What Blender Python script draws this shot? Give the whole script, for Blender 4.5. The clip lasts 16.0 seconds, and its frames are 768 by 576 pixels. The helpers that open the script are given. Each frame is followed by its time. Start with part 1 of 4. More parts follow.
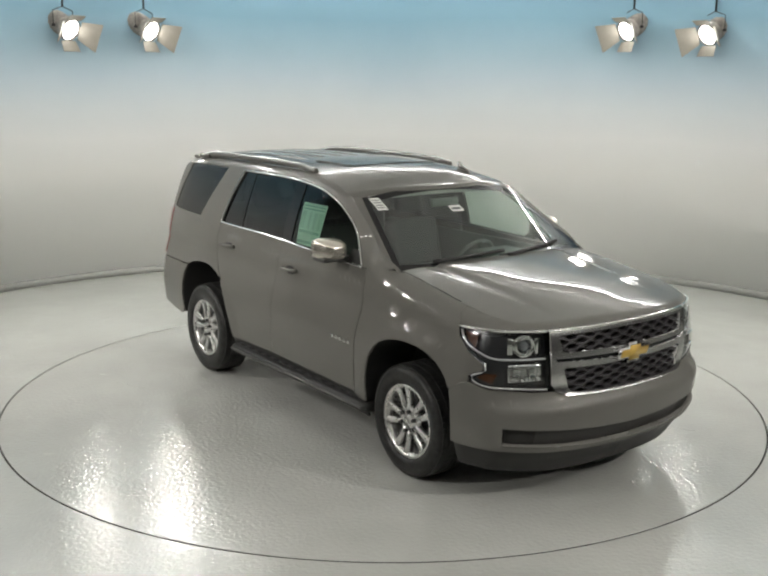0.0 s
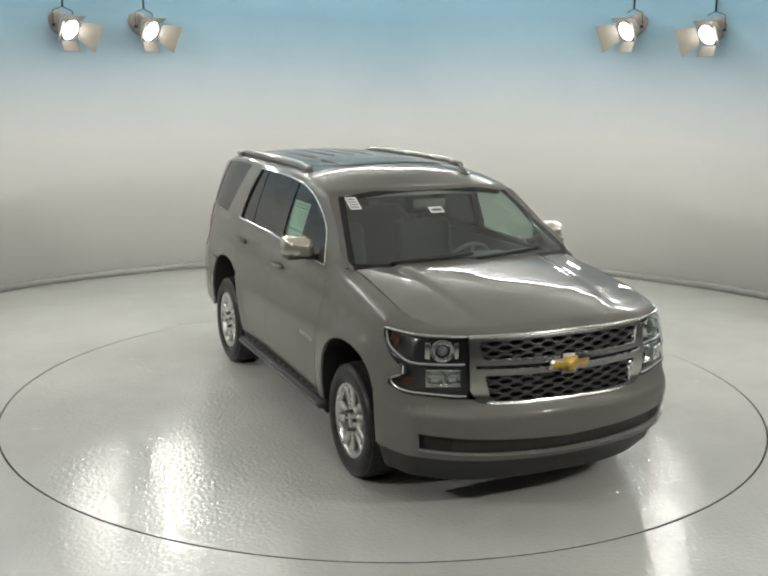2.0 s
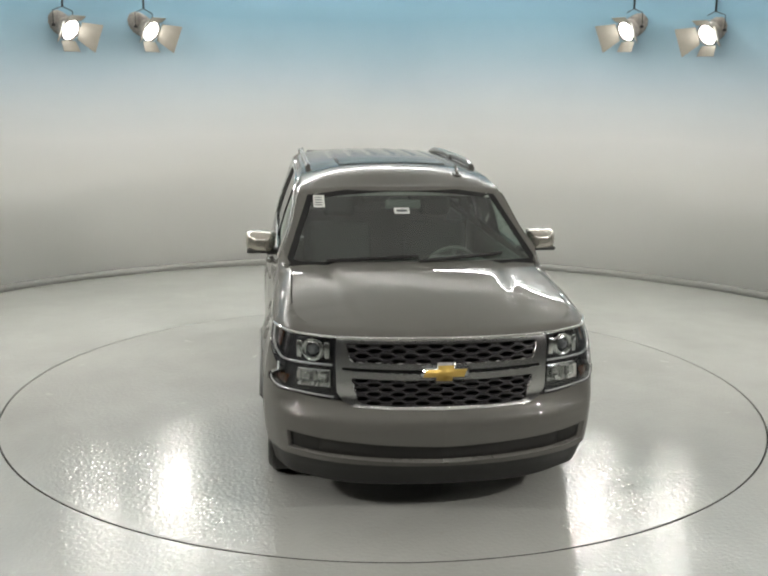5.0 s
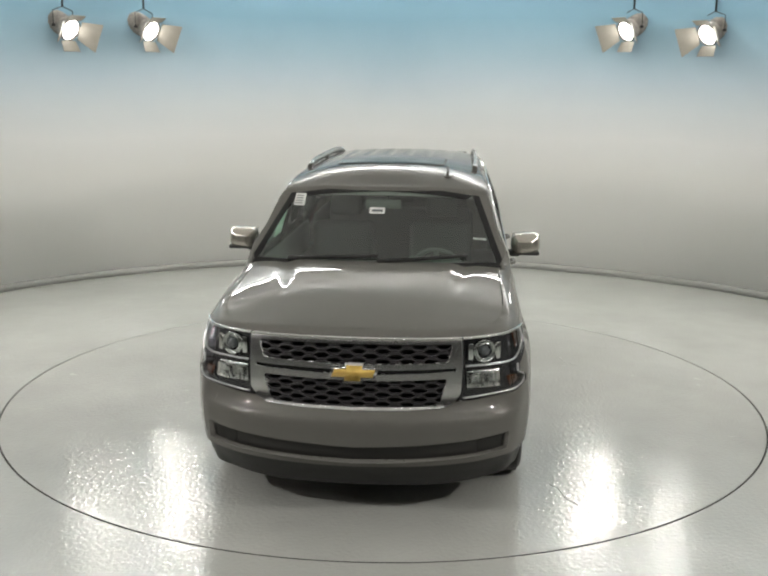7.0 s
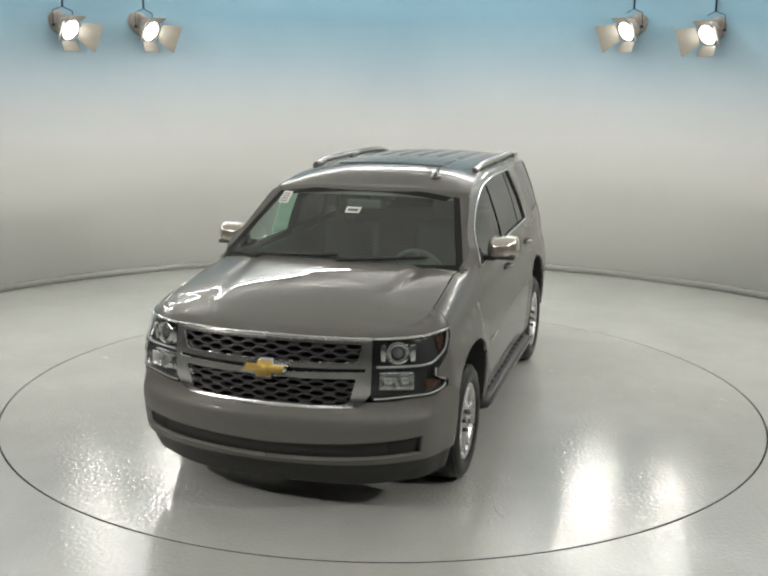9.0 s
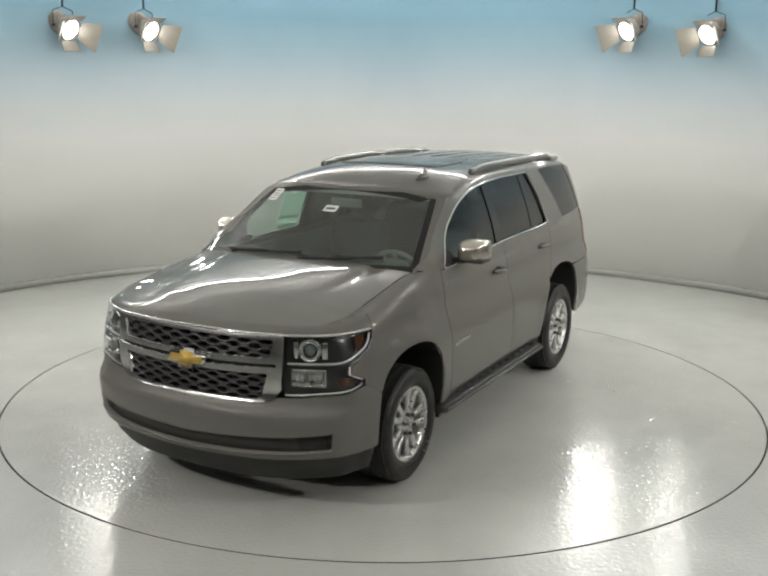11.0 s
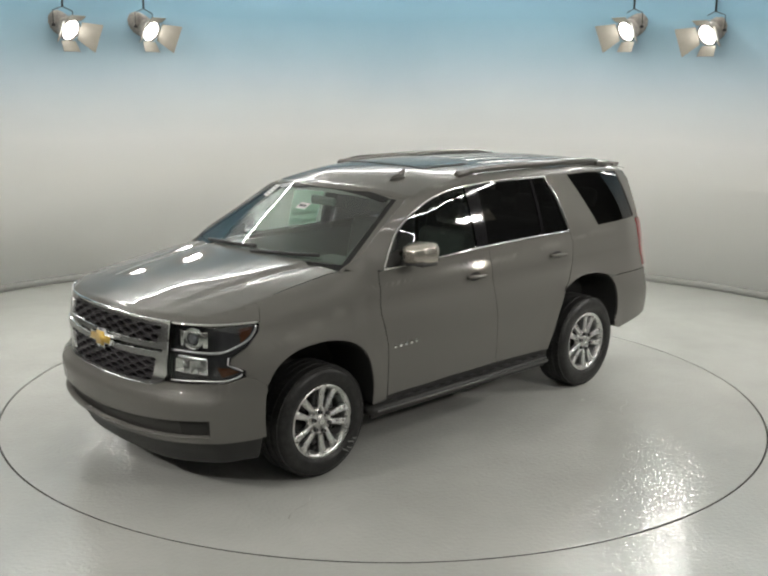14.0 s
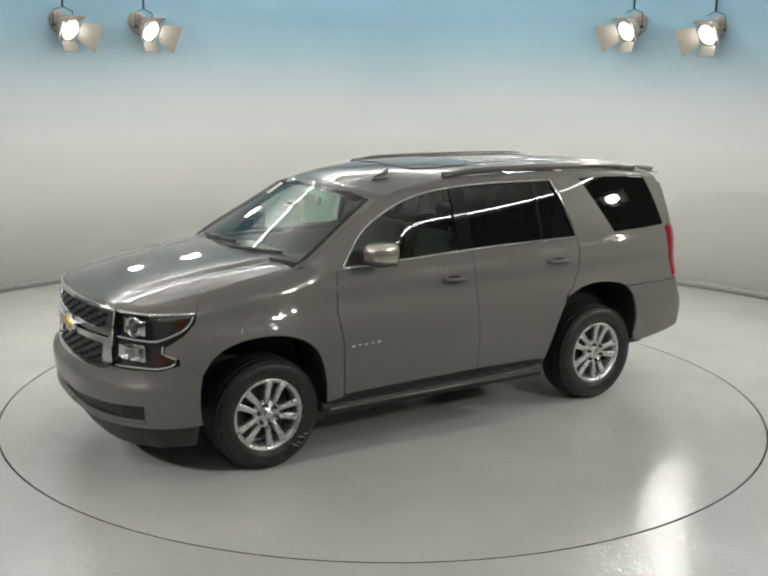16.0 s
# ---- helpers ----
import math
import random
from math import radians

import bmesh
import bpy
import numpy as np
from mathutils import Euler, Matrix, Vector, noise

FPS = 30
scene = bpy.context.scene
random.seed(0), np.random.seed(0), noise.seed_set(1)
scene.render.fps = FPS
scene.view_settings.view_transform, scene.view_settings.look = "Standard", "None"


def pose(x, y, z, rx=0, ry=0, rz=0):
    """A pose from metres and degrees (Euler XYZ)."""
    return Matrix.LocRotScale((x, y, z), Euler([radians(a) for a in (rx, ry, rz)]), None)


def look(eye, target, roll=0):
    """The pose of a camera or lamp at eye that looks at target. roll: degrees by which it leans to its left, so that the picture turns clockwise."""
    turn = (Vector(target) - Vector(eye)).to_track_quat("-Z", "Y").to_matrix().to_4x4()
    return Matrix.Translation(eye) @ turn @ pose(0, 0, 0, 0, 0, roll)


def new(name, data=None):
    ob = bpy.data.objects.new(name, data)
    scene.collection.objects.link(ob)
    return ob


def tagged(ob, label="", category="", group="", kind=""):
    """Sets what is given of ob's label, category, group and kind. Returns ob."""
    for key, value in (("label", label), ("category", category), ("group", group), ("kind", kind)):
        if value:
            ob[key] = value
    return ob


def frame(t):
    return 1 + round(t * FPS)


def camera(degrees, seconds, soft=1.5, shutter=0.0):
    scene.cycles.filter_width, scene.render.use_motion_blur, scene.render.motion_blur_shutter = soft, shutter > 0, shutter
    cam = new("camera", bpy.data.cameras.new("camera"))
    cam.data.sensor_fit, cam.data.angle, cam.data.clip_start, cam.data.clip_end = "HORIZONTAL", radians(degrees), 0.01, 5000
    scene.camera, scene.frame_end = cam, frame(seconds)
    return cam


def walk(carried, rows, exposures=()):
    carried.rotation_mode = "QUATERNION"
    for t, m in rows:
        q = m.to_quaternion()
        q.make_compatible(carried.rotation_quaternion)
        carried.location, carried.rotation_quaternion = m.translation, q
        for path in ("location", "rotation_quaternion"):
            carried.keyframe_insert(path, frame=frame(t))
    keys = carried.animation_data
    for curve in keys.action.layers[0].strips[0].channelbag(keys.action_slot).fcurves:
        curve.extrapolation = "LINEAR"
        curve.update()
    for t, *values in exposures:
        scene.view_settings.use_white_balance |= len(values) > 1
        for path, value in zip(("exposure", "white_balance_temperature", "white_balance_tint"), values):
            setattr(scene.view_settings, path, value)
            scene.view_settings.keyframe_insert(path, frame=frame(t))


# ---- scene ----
# ---- camera ----
import functools

CAM_EYE = (0.0, -8.0437, 2.5841)
_p, _y = radians(11.939), radians(0.0103)
CAM_TO = (CAM_EYE[0] + math.sin(_y) * math.cos(_p), CAM_EYE[1] + math.cos(_y) * math.cos(_p), CAM_EYE[2] - math.sin(_p))
cam = camera(41.714, 16.0, soft=2.3)
walk(cam, [(0.0, look(CAM_EYE, CAM_TO, 0.548)), (16.0, look(CAM_EYE, CAM_TO, 0.548))])

# ---- light ----
WALL_R = 5.9
WALL_TOP = 4.7
INNER_WATTS, OUTER_WATTS, SIDE_WATTS, FRONT_WATTS = 80, 40, 270, 350
scene.view_settings.exposure = 0.06
world = bpy.data.worlds.new("studio_world")
scene.world = world
world.use_nodes = True
world.node_tree.nodes["Background"].inputs[0].default_value = (0.6, 0.65, 0.7, 1)
world.node_tree.nodes["Background"].inputs[1].default_value = 0.02

# ---- materials ----


def material(name, colour, rough=0.5, metal=0.0, coat=0.0, spec=0.5):
    m = bpy.data.materials.new(name)
    m.use_nodes = True
    b = m.node_tree.nodes["Principled BSDF"]
    b.inputs["Base Color"].default_value = (*colour, 1)
    b.inputs["Roughness"].default_value = rough
    b.inputs["Metallic"].default_value = metal
    b.inputs["Coat Weight"].default_value = coat
    b.inputs["Coat Roughness"].default_value = 0.02
    b.inputs["Specular IOR Level"].default_value = spec
    b.inputs["Coat IOR"].default_value = 1.4
    return m


def nodes_of(m):
    return m.node_tree.nodes, m.node_tree.links, m.node_tree.nodes["Principled BSDF"]


def noise_node(m, scale, detail=4.0, rough=0.55, coord="Object"):
    n, l, b = nodes_of(m)
    tc = n.new("ShaderNodeTexCoord")
    t = n.new("ShaderNodeTexNoise")
    t.inputs["Scale"].default_value, t.inputs["Detail"].default_value, t.inputs["Roughness"].default_value = scale, detail, rough
    l.new(tc.outputs[coord], t.inputs["Vector"])
    return t


def bump(m, scale, strength, dist=0.002, detail=3.0, coord="Object"):
    n, l, b = nodes_of(m)
    t = noise_node(m, scale, detail, 0.55, coord)
    k = n.new("ShaderNodeBump")
    k.inputs["Strength"].default_value, k.inputs["Distance"].default_value = strength, dist
    l.new(t.outputs[0], k.inputs["Height"])
    l.new(k.outputs[0], b.inputs["Normal"])
    return k


def mottle(m, ca, cb, scale, detail=5.0, lo=0.35, hi=0.65, coord="Object"):
    n, l, b = nodes_of(m)
    t = noise_node(m, scale, detail, 0.6, coord)
    r = n.new("ShaderNodeValToRGB")
    r.color_ramp.elements[0].position, r.color_ramp.elements[1].position = lo, hi
    r.color_ramp.elements[0].color, r.color_ramp.elements[1].color = (*ca, 1), (*cb, 1)
    l.new(t.outputs[0], r.inputs[0])
    l.new(r.outputs[0], b.inputs["Base Color"])
    return r


def rough_vary(m, lo, hi, scale, coord="Object"):
    n, l, b = nodes_of(m)
    t = noise_node(m, scale, 5.0, 0.6, coord)
    k = n.new("ShaderNodeMapRange")
    k.inputs["From Min"].default_value, k.inputs["From Max"].default_value = 0.3, 0.7
    k.inputs["To Min"].default_value, k.inputs["To Max"].default_value = lo, hi
    l.new(t.outputs[0], k.inputs["Value"])
    l.new(k.outputs[0], b.inputs["Roughness"])


def glass(name, tint, rough=0.0, face=0.075):
    """Thin pane: a mix of see-through tint and a sharp gloss."""
    m = bpy.data.materials.new(name)
    m.use_nodes = True
    n, l = m.node_tree.nodes, m.node_tree.links
    n.remove(n["Principled BSDF"])
    tr, gl, mx, lw = n.new("ShaderNodeBsdfTransparent"), n.new("ShaderNodeBsdfGlossy"), n.new("ShaderNodeMixShader"), n.new("ShaderNodeLayerWeight")
    pw, ma = n.new("ShaderNodeMath"), n.new("ShaderNodeMath")
    tr.inputs[0].default_value = (*tint, 1)
    gl.inputs["Roughness"].default_value = rough
    lw.inputs["Blend"].default_value = 0.5
    pw.operation, ma.operation = "POWER", "MULTIPLY_ADD"
    pw.inputs[1].default_value, ma.inputs[1].default_value, ma.inputs[2].default_value = 5.0, 1.0 - face, face
    l.new(lw.outputs["Facing"], pw.inputs[0])
    l.new(pw.outputs[0], ma.inputs[0])
    l.new(ma.outputs[0], mx.inputs[0])
    l.new(tr.outputs[0], mx.inputs[1])
    l.new(gl.outputs[0], mx.inputs[2])
    l.new(mx.outputs[0], n["Material Output"].inputs[0])
    return m


def glow(name, colour, strength):
    m = bpy.data.materials.new(name)
    m.use_nodes = True
    b = m.node_tree.nodes["Principled BSDF"]
    b.inputs["Base Color"].default_value = (*colour, 1)
    b.inputs["Emission Color"].default_value = (*colour, 1)
    b.inputs["Emission Strength"].default_value = strength
    return m


FLOOR = material("floor_epoxy", (0.50, 0.505, 0.485), 0.2, spec=0.5)
mottle(FLOOR, (0.42, 0.427, 0.40), (0.485, 0.492, 0.465), 0.9, 6)
rough_vary(FLOOR, 0.05, 0.10, 2.5)
bump(FLOOR, 34, 0.9, 0.0037, 1.5)
WALL = material("cyclorama_wall", (0.78, 0.77, 0.73), 0.85, spec=0.2)
DARK = material("dark_drape", (0.13, 0.13, 0.125), 0.9, spec=0.1)
CEIL = material("ceiling_paint", (0.82, 0.82, 0.80), 0.9, spec=0.1)
GAP = material("gap_dark", (0.02, 0.02, 0.018), 0.8)
SCUFF = material("floor_scuff", (0.30, 0.30, 0.27), 0.3)
SKIRT = material("base_trim_grey", (0.36, 0.36, 0.34), 0.6)

PAINT = material("pepper_grey_metallic_paint", (0.142, 0.138, 0.127), 0.42, 0.1, 0.8, 0.0)
bump(PAINT, 1400, 0.08, 0.0004, 1)
BLACK = material("black_textured_plastic", (0.027, 0.027, 0.026), 0.5, spec=0.35)
bump(BLACK, 500, 0.25, 0.0006, 2)
GLOSSBLACK = material("gloss_black", (0.010, 0.010, 0.011), 0.05)
CHROME = material("chrome", (0.80, 0.80, 0.79), 0.08, 1.0)
rough_vary(CHROME, 0.05, 0.12, 30)
SATIN = material("satin_chrome", (0.66, 0.66, 0.66), 0.2, 1.0)
RUBBER = material("tyre_rubber", (0.012, 0.012, 0.012), 0.4, spec=0.22)
mottle(RUBBER, (0.018, 0.018, 0.018), (0.032, 0.032, 0.031), 25)
bump(RUBBER, 220, 0.3, 0.001, 3)
ALLOY = material("machined_alloy", (0.66, 0.66, 0.65), 0.3, 0.9)
rough_vary(ALLOY, 0.24, 0.36, 40)
ALLOYDARK = material("alloy_grey_pocket", (0.07, 0.07, 0.07), 0.45, 0.5)
CHALK = material("chalk_mark", (0.22, 0.22, 0.21), 0.8)
BOARDTRIM = material("board_strip_metal", (0.16, 0.16, 0.155), 0.32, 0.8)
GOLD = material("gold_badge", (0.62, 0.42, 0.10), 0.35, 0.5, 0.4)
AMBER = material("amber_reflector", (0.065, 0.02, 0.007), 0.2, 0.0, 1.0)
RED = material("red_lamp_plastic", (0.22, 0.008, 0.010), 0.15, 0.0, 1.0)
PAPER = material("paper_label", (0.72, 0.73, 0.70), 0.7)
PAPERGREEN = material("green_window_sheet", (0.68, 0.90, 0.76), 0.7)
_n, _l, _b = nodes_of(PAPERGREEN)
_tr, _mx = _n.new("ShaderNodeBsdfTranslucent"), _n.new("ShaderNodeMixShader")
_tr.inputs[0].default_value = (0.75, 0.97, 0.83, 1)
_l.new(_b.outputs[0], _mx.inputs[1]), _l.new(_tr.outputs[0], _mx.inputs[2]), _l.new(_mx.outputs[0], _n["Material Output"].inputs[0])
INK = material("ink", (0.12, 0.13, 0.13), 0.8)
CLOTH = material("dark_seat_cloth", (0.06, 0.06, 0.06), 0.85)
mottle(CLOTH, (0.034, 0.036, 0.034), (0.056, 0.058, 0.056), 60)
TRIM = material("dash_plastic", (0.15, 0.165, 0.155), 0.65)
bump(TRIM, 300, 0.2, 0.0006, 2)
LINER = material("headliner_grey", (0.4, 0.4, 0.38), 0.9)
GLASS_FRONT = glass("windscreen_glass", (0.72, 0.82, 0.76), 0.0, 0.155)
GLASS_SIDE = glass("front_side_glass", (0.62, 0.72, 0.67), 0.0, 0.09)
GLASS_DARK = glass("privacy_glass", (0.06, 0.06, 0.063), 0.0, 0.10)
GLASS_LENS = glass("lamp_lens", (0.93, 0.95, 0.95))
CANPAINT = material("stage_lamp_grey_paint", (0.22, 0.20, 0.18), 0.5, 0.3)
mottle(CANPAINT, (0.16, 0.145, 0.13), (0.30, 0.27, 0.24), 14)
FLAP = material("barn_door_metal", (0.34, 0.31, 0.25), 0.5, 0.4)
mottle(FLAP, (0.25, 0.235, 0.20), (0.30, 0.28, 0.24), 6)
LAMPGLOW = glow("lamp_glow", (1.0, 0.97, 0.92), 22.0)
STRIPGLOW = glow("strip_glow", (1.0, 0.98, 0.935), 100.0)
DIMSTRIP = glow("dim_strip_glow", (1.0, 0.98, 0.935), 48.0)

# ---- mesh helpers ----


def mesh_of(name, verts, faces, mat, smooth=True, normals=None):
    me = bpy.data.meshes.new(name)
    me.from_pydata([tuple(v) for v in verts], [], faces)
    me.materials.append(mat)
    if smooth:
        me.shade_smooth()
    me.update()
    if normals is not None:
        me.normals_split_custom_set_from_vertices([tuple(v) for v in normals])
    return me


def part(name, bm, mat, parent, label=""):
    """Links a bmesh, or a mesh, as one object under a thing or a part."""
    if isinstance(bm, bpy.types.Mesh):
        me = bm
    else:
        bmesh.ops.recalc_face_normals(bm, faces=bm.faces)
        me = bpy.data.meshes.new(name)
        bm.to_mesh(me)
        bm.free()
        me.materials.append(mat)
    ob = new(name, me)
    ob.parent = parent
    return tagged(ob, label=label)


def soft(bm, width=0.01, seg=2, angle=35):
    ed = [e for e in bm.edges if len(e.link_faces) == 2 and e.calc_face_angle(0) > radians(angle)]
    if ed:
        bmesh.ops.bevel(bm, geom=ed, offset=width, segments=seg, profile=0.5, affect="EDGES", clamp_overlap=True)
    for f in bm.faces:
        f.smooth = True
    return bm


def box(x0, x1, y0, y1, z0, z1, bevel=0.01, seg=2):
    bm = bmesh.new()
    bmesh.ops.create_cube(bm, size=1, matrix=Matrix.Translation(((x0 + x1) / 2, (y0 + y1) / 2, (z0 + z1) / 2)) @ Matrix.Diagonal((x1 - x0, y1 - y0, z1 - z0, 1)))
    return soft(bm, bevel, seg) if bevel else bm


def cyl(r, depth, m=Matrix(), seg=24, r2=None, bevel=0.0):
    bm = bmesh.new()
    bmesh.ops.create_cone(bm, cap_ends=True, segments=seg, radius1=r, radius2=r if r2 is None else r2, depth=depth, matrix=m)
    if bevel:
        soft(bm, bevel, 2)
    else:
        for f in bm.faces:
            f.smooth = len(f.verts) == 4
    return bm


def merge(*bms):
    out = bmesh.new()
    for b in bms:
        me = bpy.data.meshes.new("tmp")
        b.to_mesh(me)
        b.free()
        out.from_mesh(me)
        bpy.data.meshes.remove(me)
    return out


def lathe(profile, seg=48, axis="Y", closed=False, smooth=True):
    """Profile of (radius, along) turned round the axis."""
    bm = bmesh.new()
    rows = []
    for k in range(seg):
        a = 2 * math.pi * k / seg
        c, s = math.cos(a), math.sin(a)
        rows.append([bm.verts.new((r * c, h, r * s) if axis == "Y" else (r * c, r * s, h)) for r, h in profile])
    n = len(profile)
    for k in range(seg):
        a, b = rows[k], rows[(k + 1) % seg]
        for i in range(n if closed else n - 1):
            j = (i + 1) % n
            bm.faces.new((a[i], a[j], b[j], b[i])).smooth = smooth
    return bm


def tube(points, r, seg=8, flat=1.0, cap=True):
    """A round or flattened bar along points."""
    bm = bmesh.new()
    pts = [Vector(p) for p in points]
    rings = []
    for i, p in enumerate(pts):
        d = (pts[min(i + 1, len(pts) - 1)] - pts[max(i - 1, 0)]).normalized()
        up = Vector((0, 0, 1)) if abs(d.z) < 0.9 else Vector((1, 0, 0))
        sd = d.cross(up).normalized()
        up = sd.cross(d)
        rings.append([bm.verts.new(p + sd * (r * math.cos(2 * math.pi * k / seg)) + up * (r * flat * math.sin(2 * math.pi * k / seg))) for k in range(seg)])
    for a, b in zip(rings, rings[1:]):
        for k in range(seg):
            bm.faces.new((a[k], a[(k + 1) % seg], b[(k + 1) % seg], b[k])).smooth = True
    if cap:
        bm.faces.new(rings[0][::-1])
        bm.faces.new(rings[-1])
    return bm


def place(bm, m):
    bmesh.ops.transform(bm, matrix=m, verts=bm.verts)
    return bm


def lerp_table(table, v):
    return float(np.interp(v, [a for a, _ in table], [b for _, b in table]))


def smooth_table(table):
    """Cubic through the rows of (position, value)."""
    xs, ys = np.array([a for a, _ in table], float), np.array([b for _, b in table], float)
    d = np.gradient(ys, xs)

    def f(v):
        v = min(max(v, xs[0]), xs[-1])
        i = min(max(int(np.searchsorted(xs, v)) - 1, 0), len(xs) - 2)
        h = xs[i + 1] - xs[i]
        t = (v - xs[i]) / h
        return float((2 * t**3 - 3 * t * t + 1) * ys[i] + (t**3 - 2 * t * t + t) * h * d[i] + (3 * t * t - 2 * t**3) * ys[i + 1] + (t**3 - t * t) * h * d[i + 1])
    return f


def smooth_step(a, b, v):
    t = min(max((v - a) / (b - a), 0.0), 1.0)
    return t * t * (3 - 2 * t)


def spline(points, step):
    """Catmull-Rom through the points, cut about every step."""
    p = [np.array(q, float) for q in points]
    p = [2 * p[0] - p[1]] + p + [2 * p[-1] - p[-2]]
    out = []
    for i in range(1, len(p) - 2):
        n = max(1, int(np.linalg.norm(p[i + 1] - p[i]) / step))
        for k in range(n):
            t = k / n
            out.append(0.5 * (2 * p[i] + (p[i + 1] - p[i - 1]) * t + (2 * p[i - 1] - 5 * p[i] + 4 * p[i + 1] - p[i + 2]) * t * t + (3 * p[i] - p[i - 1] - 3 * p[i + 1] + p[i + 2]) * t**3))
    out.append(p[-2])
    return out


# ---- the room ----


def ring_wall(name, r, z0, z1, a0, a1, n, thick, mat, nz=1):
    bm = bmesh.new()
    rows = []
    for k in range(n + 1):
        a = radians(a0 + (a1 - a0) * k / n)
        c, s = math.cos(a), math.sin(a)
        col = [bm.verts.new((r * c, r * s, z0 + (z1 - z0) * j / nz)) for j in range(nz + 1)]
        col += [bm.verts.new(((r + thick) * c, (r + thick) * s, z1)), bm.verts.new(((r + thick) * c, (r + thick) * s, z0))]
        rows.append(col)
    m = len(rows[0])
    for p, q in zip(rows, rows[1:]):
        for j in range(m):
            bm.faces.new((p[j], p[(j + 1) % m], q[(j + 1) % m], q[j])).smooth = j < nz
    bm.faces.new(rows[0])
    bm.faces.new(rows[-1][::-1])
    return bm


def room():
    # base colour by height: white below, fading to blue above, greyer at the top
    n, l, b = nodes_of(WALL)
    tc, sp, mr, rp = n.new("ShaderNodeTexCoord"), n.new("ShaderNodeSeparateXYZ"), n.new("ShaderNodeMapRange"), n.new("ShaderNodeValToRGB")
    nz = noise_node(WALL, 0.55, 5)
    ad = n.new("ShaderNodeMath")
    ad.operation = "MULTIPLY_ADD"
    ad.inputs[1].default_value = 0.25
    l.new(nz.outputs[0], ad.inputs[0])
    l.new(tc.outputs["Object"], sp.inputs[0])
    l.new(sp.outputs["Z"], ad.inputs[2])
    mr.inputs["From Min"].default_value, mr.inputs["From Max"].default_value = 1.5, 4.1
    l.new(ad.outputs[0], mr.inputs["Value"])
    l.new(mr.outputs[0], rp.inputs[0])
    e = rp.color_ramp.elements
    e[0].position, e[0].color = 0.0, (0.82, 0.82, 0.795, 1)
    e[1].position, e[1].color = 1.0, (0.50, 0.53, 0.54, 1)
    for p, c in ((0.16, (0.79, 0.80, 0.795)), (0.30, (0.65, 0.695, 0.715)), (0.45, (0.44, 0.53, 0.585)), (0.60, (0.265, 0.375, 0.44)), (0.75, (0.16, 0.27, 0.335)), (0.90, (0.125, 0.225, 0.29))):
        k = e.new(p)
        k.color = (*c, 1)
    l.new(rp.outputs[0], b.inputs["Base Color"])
    bump(WALL, 6, 0.08, 0.01, 4)
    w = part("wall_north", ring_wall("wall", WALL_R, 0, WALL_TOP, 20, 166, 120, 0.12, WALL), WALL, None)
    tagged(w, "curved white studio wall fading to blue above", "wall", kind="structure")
    t = part("baseboard", ring_wall("base", WALL_R - 0.02, 0, 0.085, 20, 166, 120, 0.018, SKIRT), SKIRT, None)
    tagged(t, "low grey strip along the foot of the curved wall", "baseboard", kind="structure")
    # floor with a round opening for the turntable
    prof = [(3.016, -0.03), (3.016, -0.0012), (4.0, -0.0012), (5.0, -0.0012), (6.5, -0.0012), (9.0, -0.0012), (13.5, -0.0012)]
    bm = lathe(prof, 180, "Z", smooth=False)
    f = part("floor", bm, FLOOR, None)
    tagged(f, "glossy pale grey epoxy studio floor", "floor", kind="structure")
    p = part("floor_pit", lathe([(2.95, -0.05), (2.99, -0.028), (3.03, -0.028)], 180, "Z"), GAP, None)
    tagged(p, "dark recess under the turntable seam", "floor recess", kind="structure")
    c = part("ceiling", box(-9, 9, -12, 9, 5.2, 5.35, 0), CEIL, None)
    tagged(c, "plain grey studio ceiling", "ceiling", kind="structure")
    for nm, dims in (("wall_south", (-9, 9, -12.1, -12, 0, 5.2)), ("wall_west", (-9.1, -9, -12, 9, 0, 5.2)), ("wall_east", (9, 9.1, -12, 9, 0, 5.2))):
        d = part(nm, box(*dims, 0), DARK, None)
        tagged(d, "dark draped wall round the open side of the studio", "wall", kind="structure")


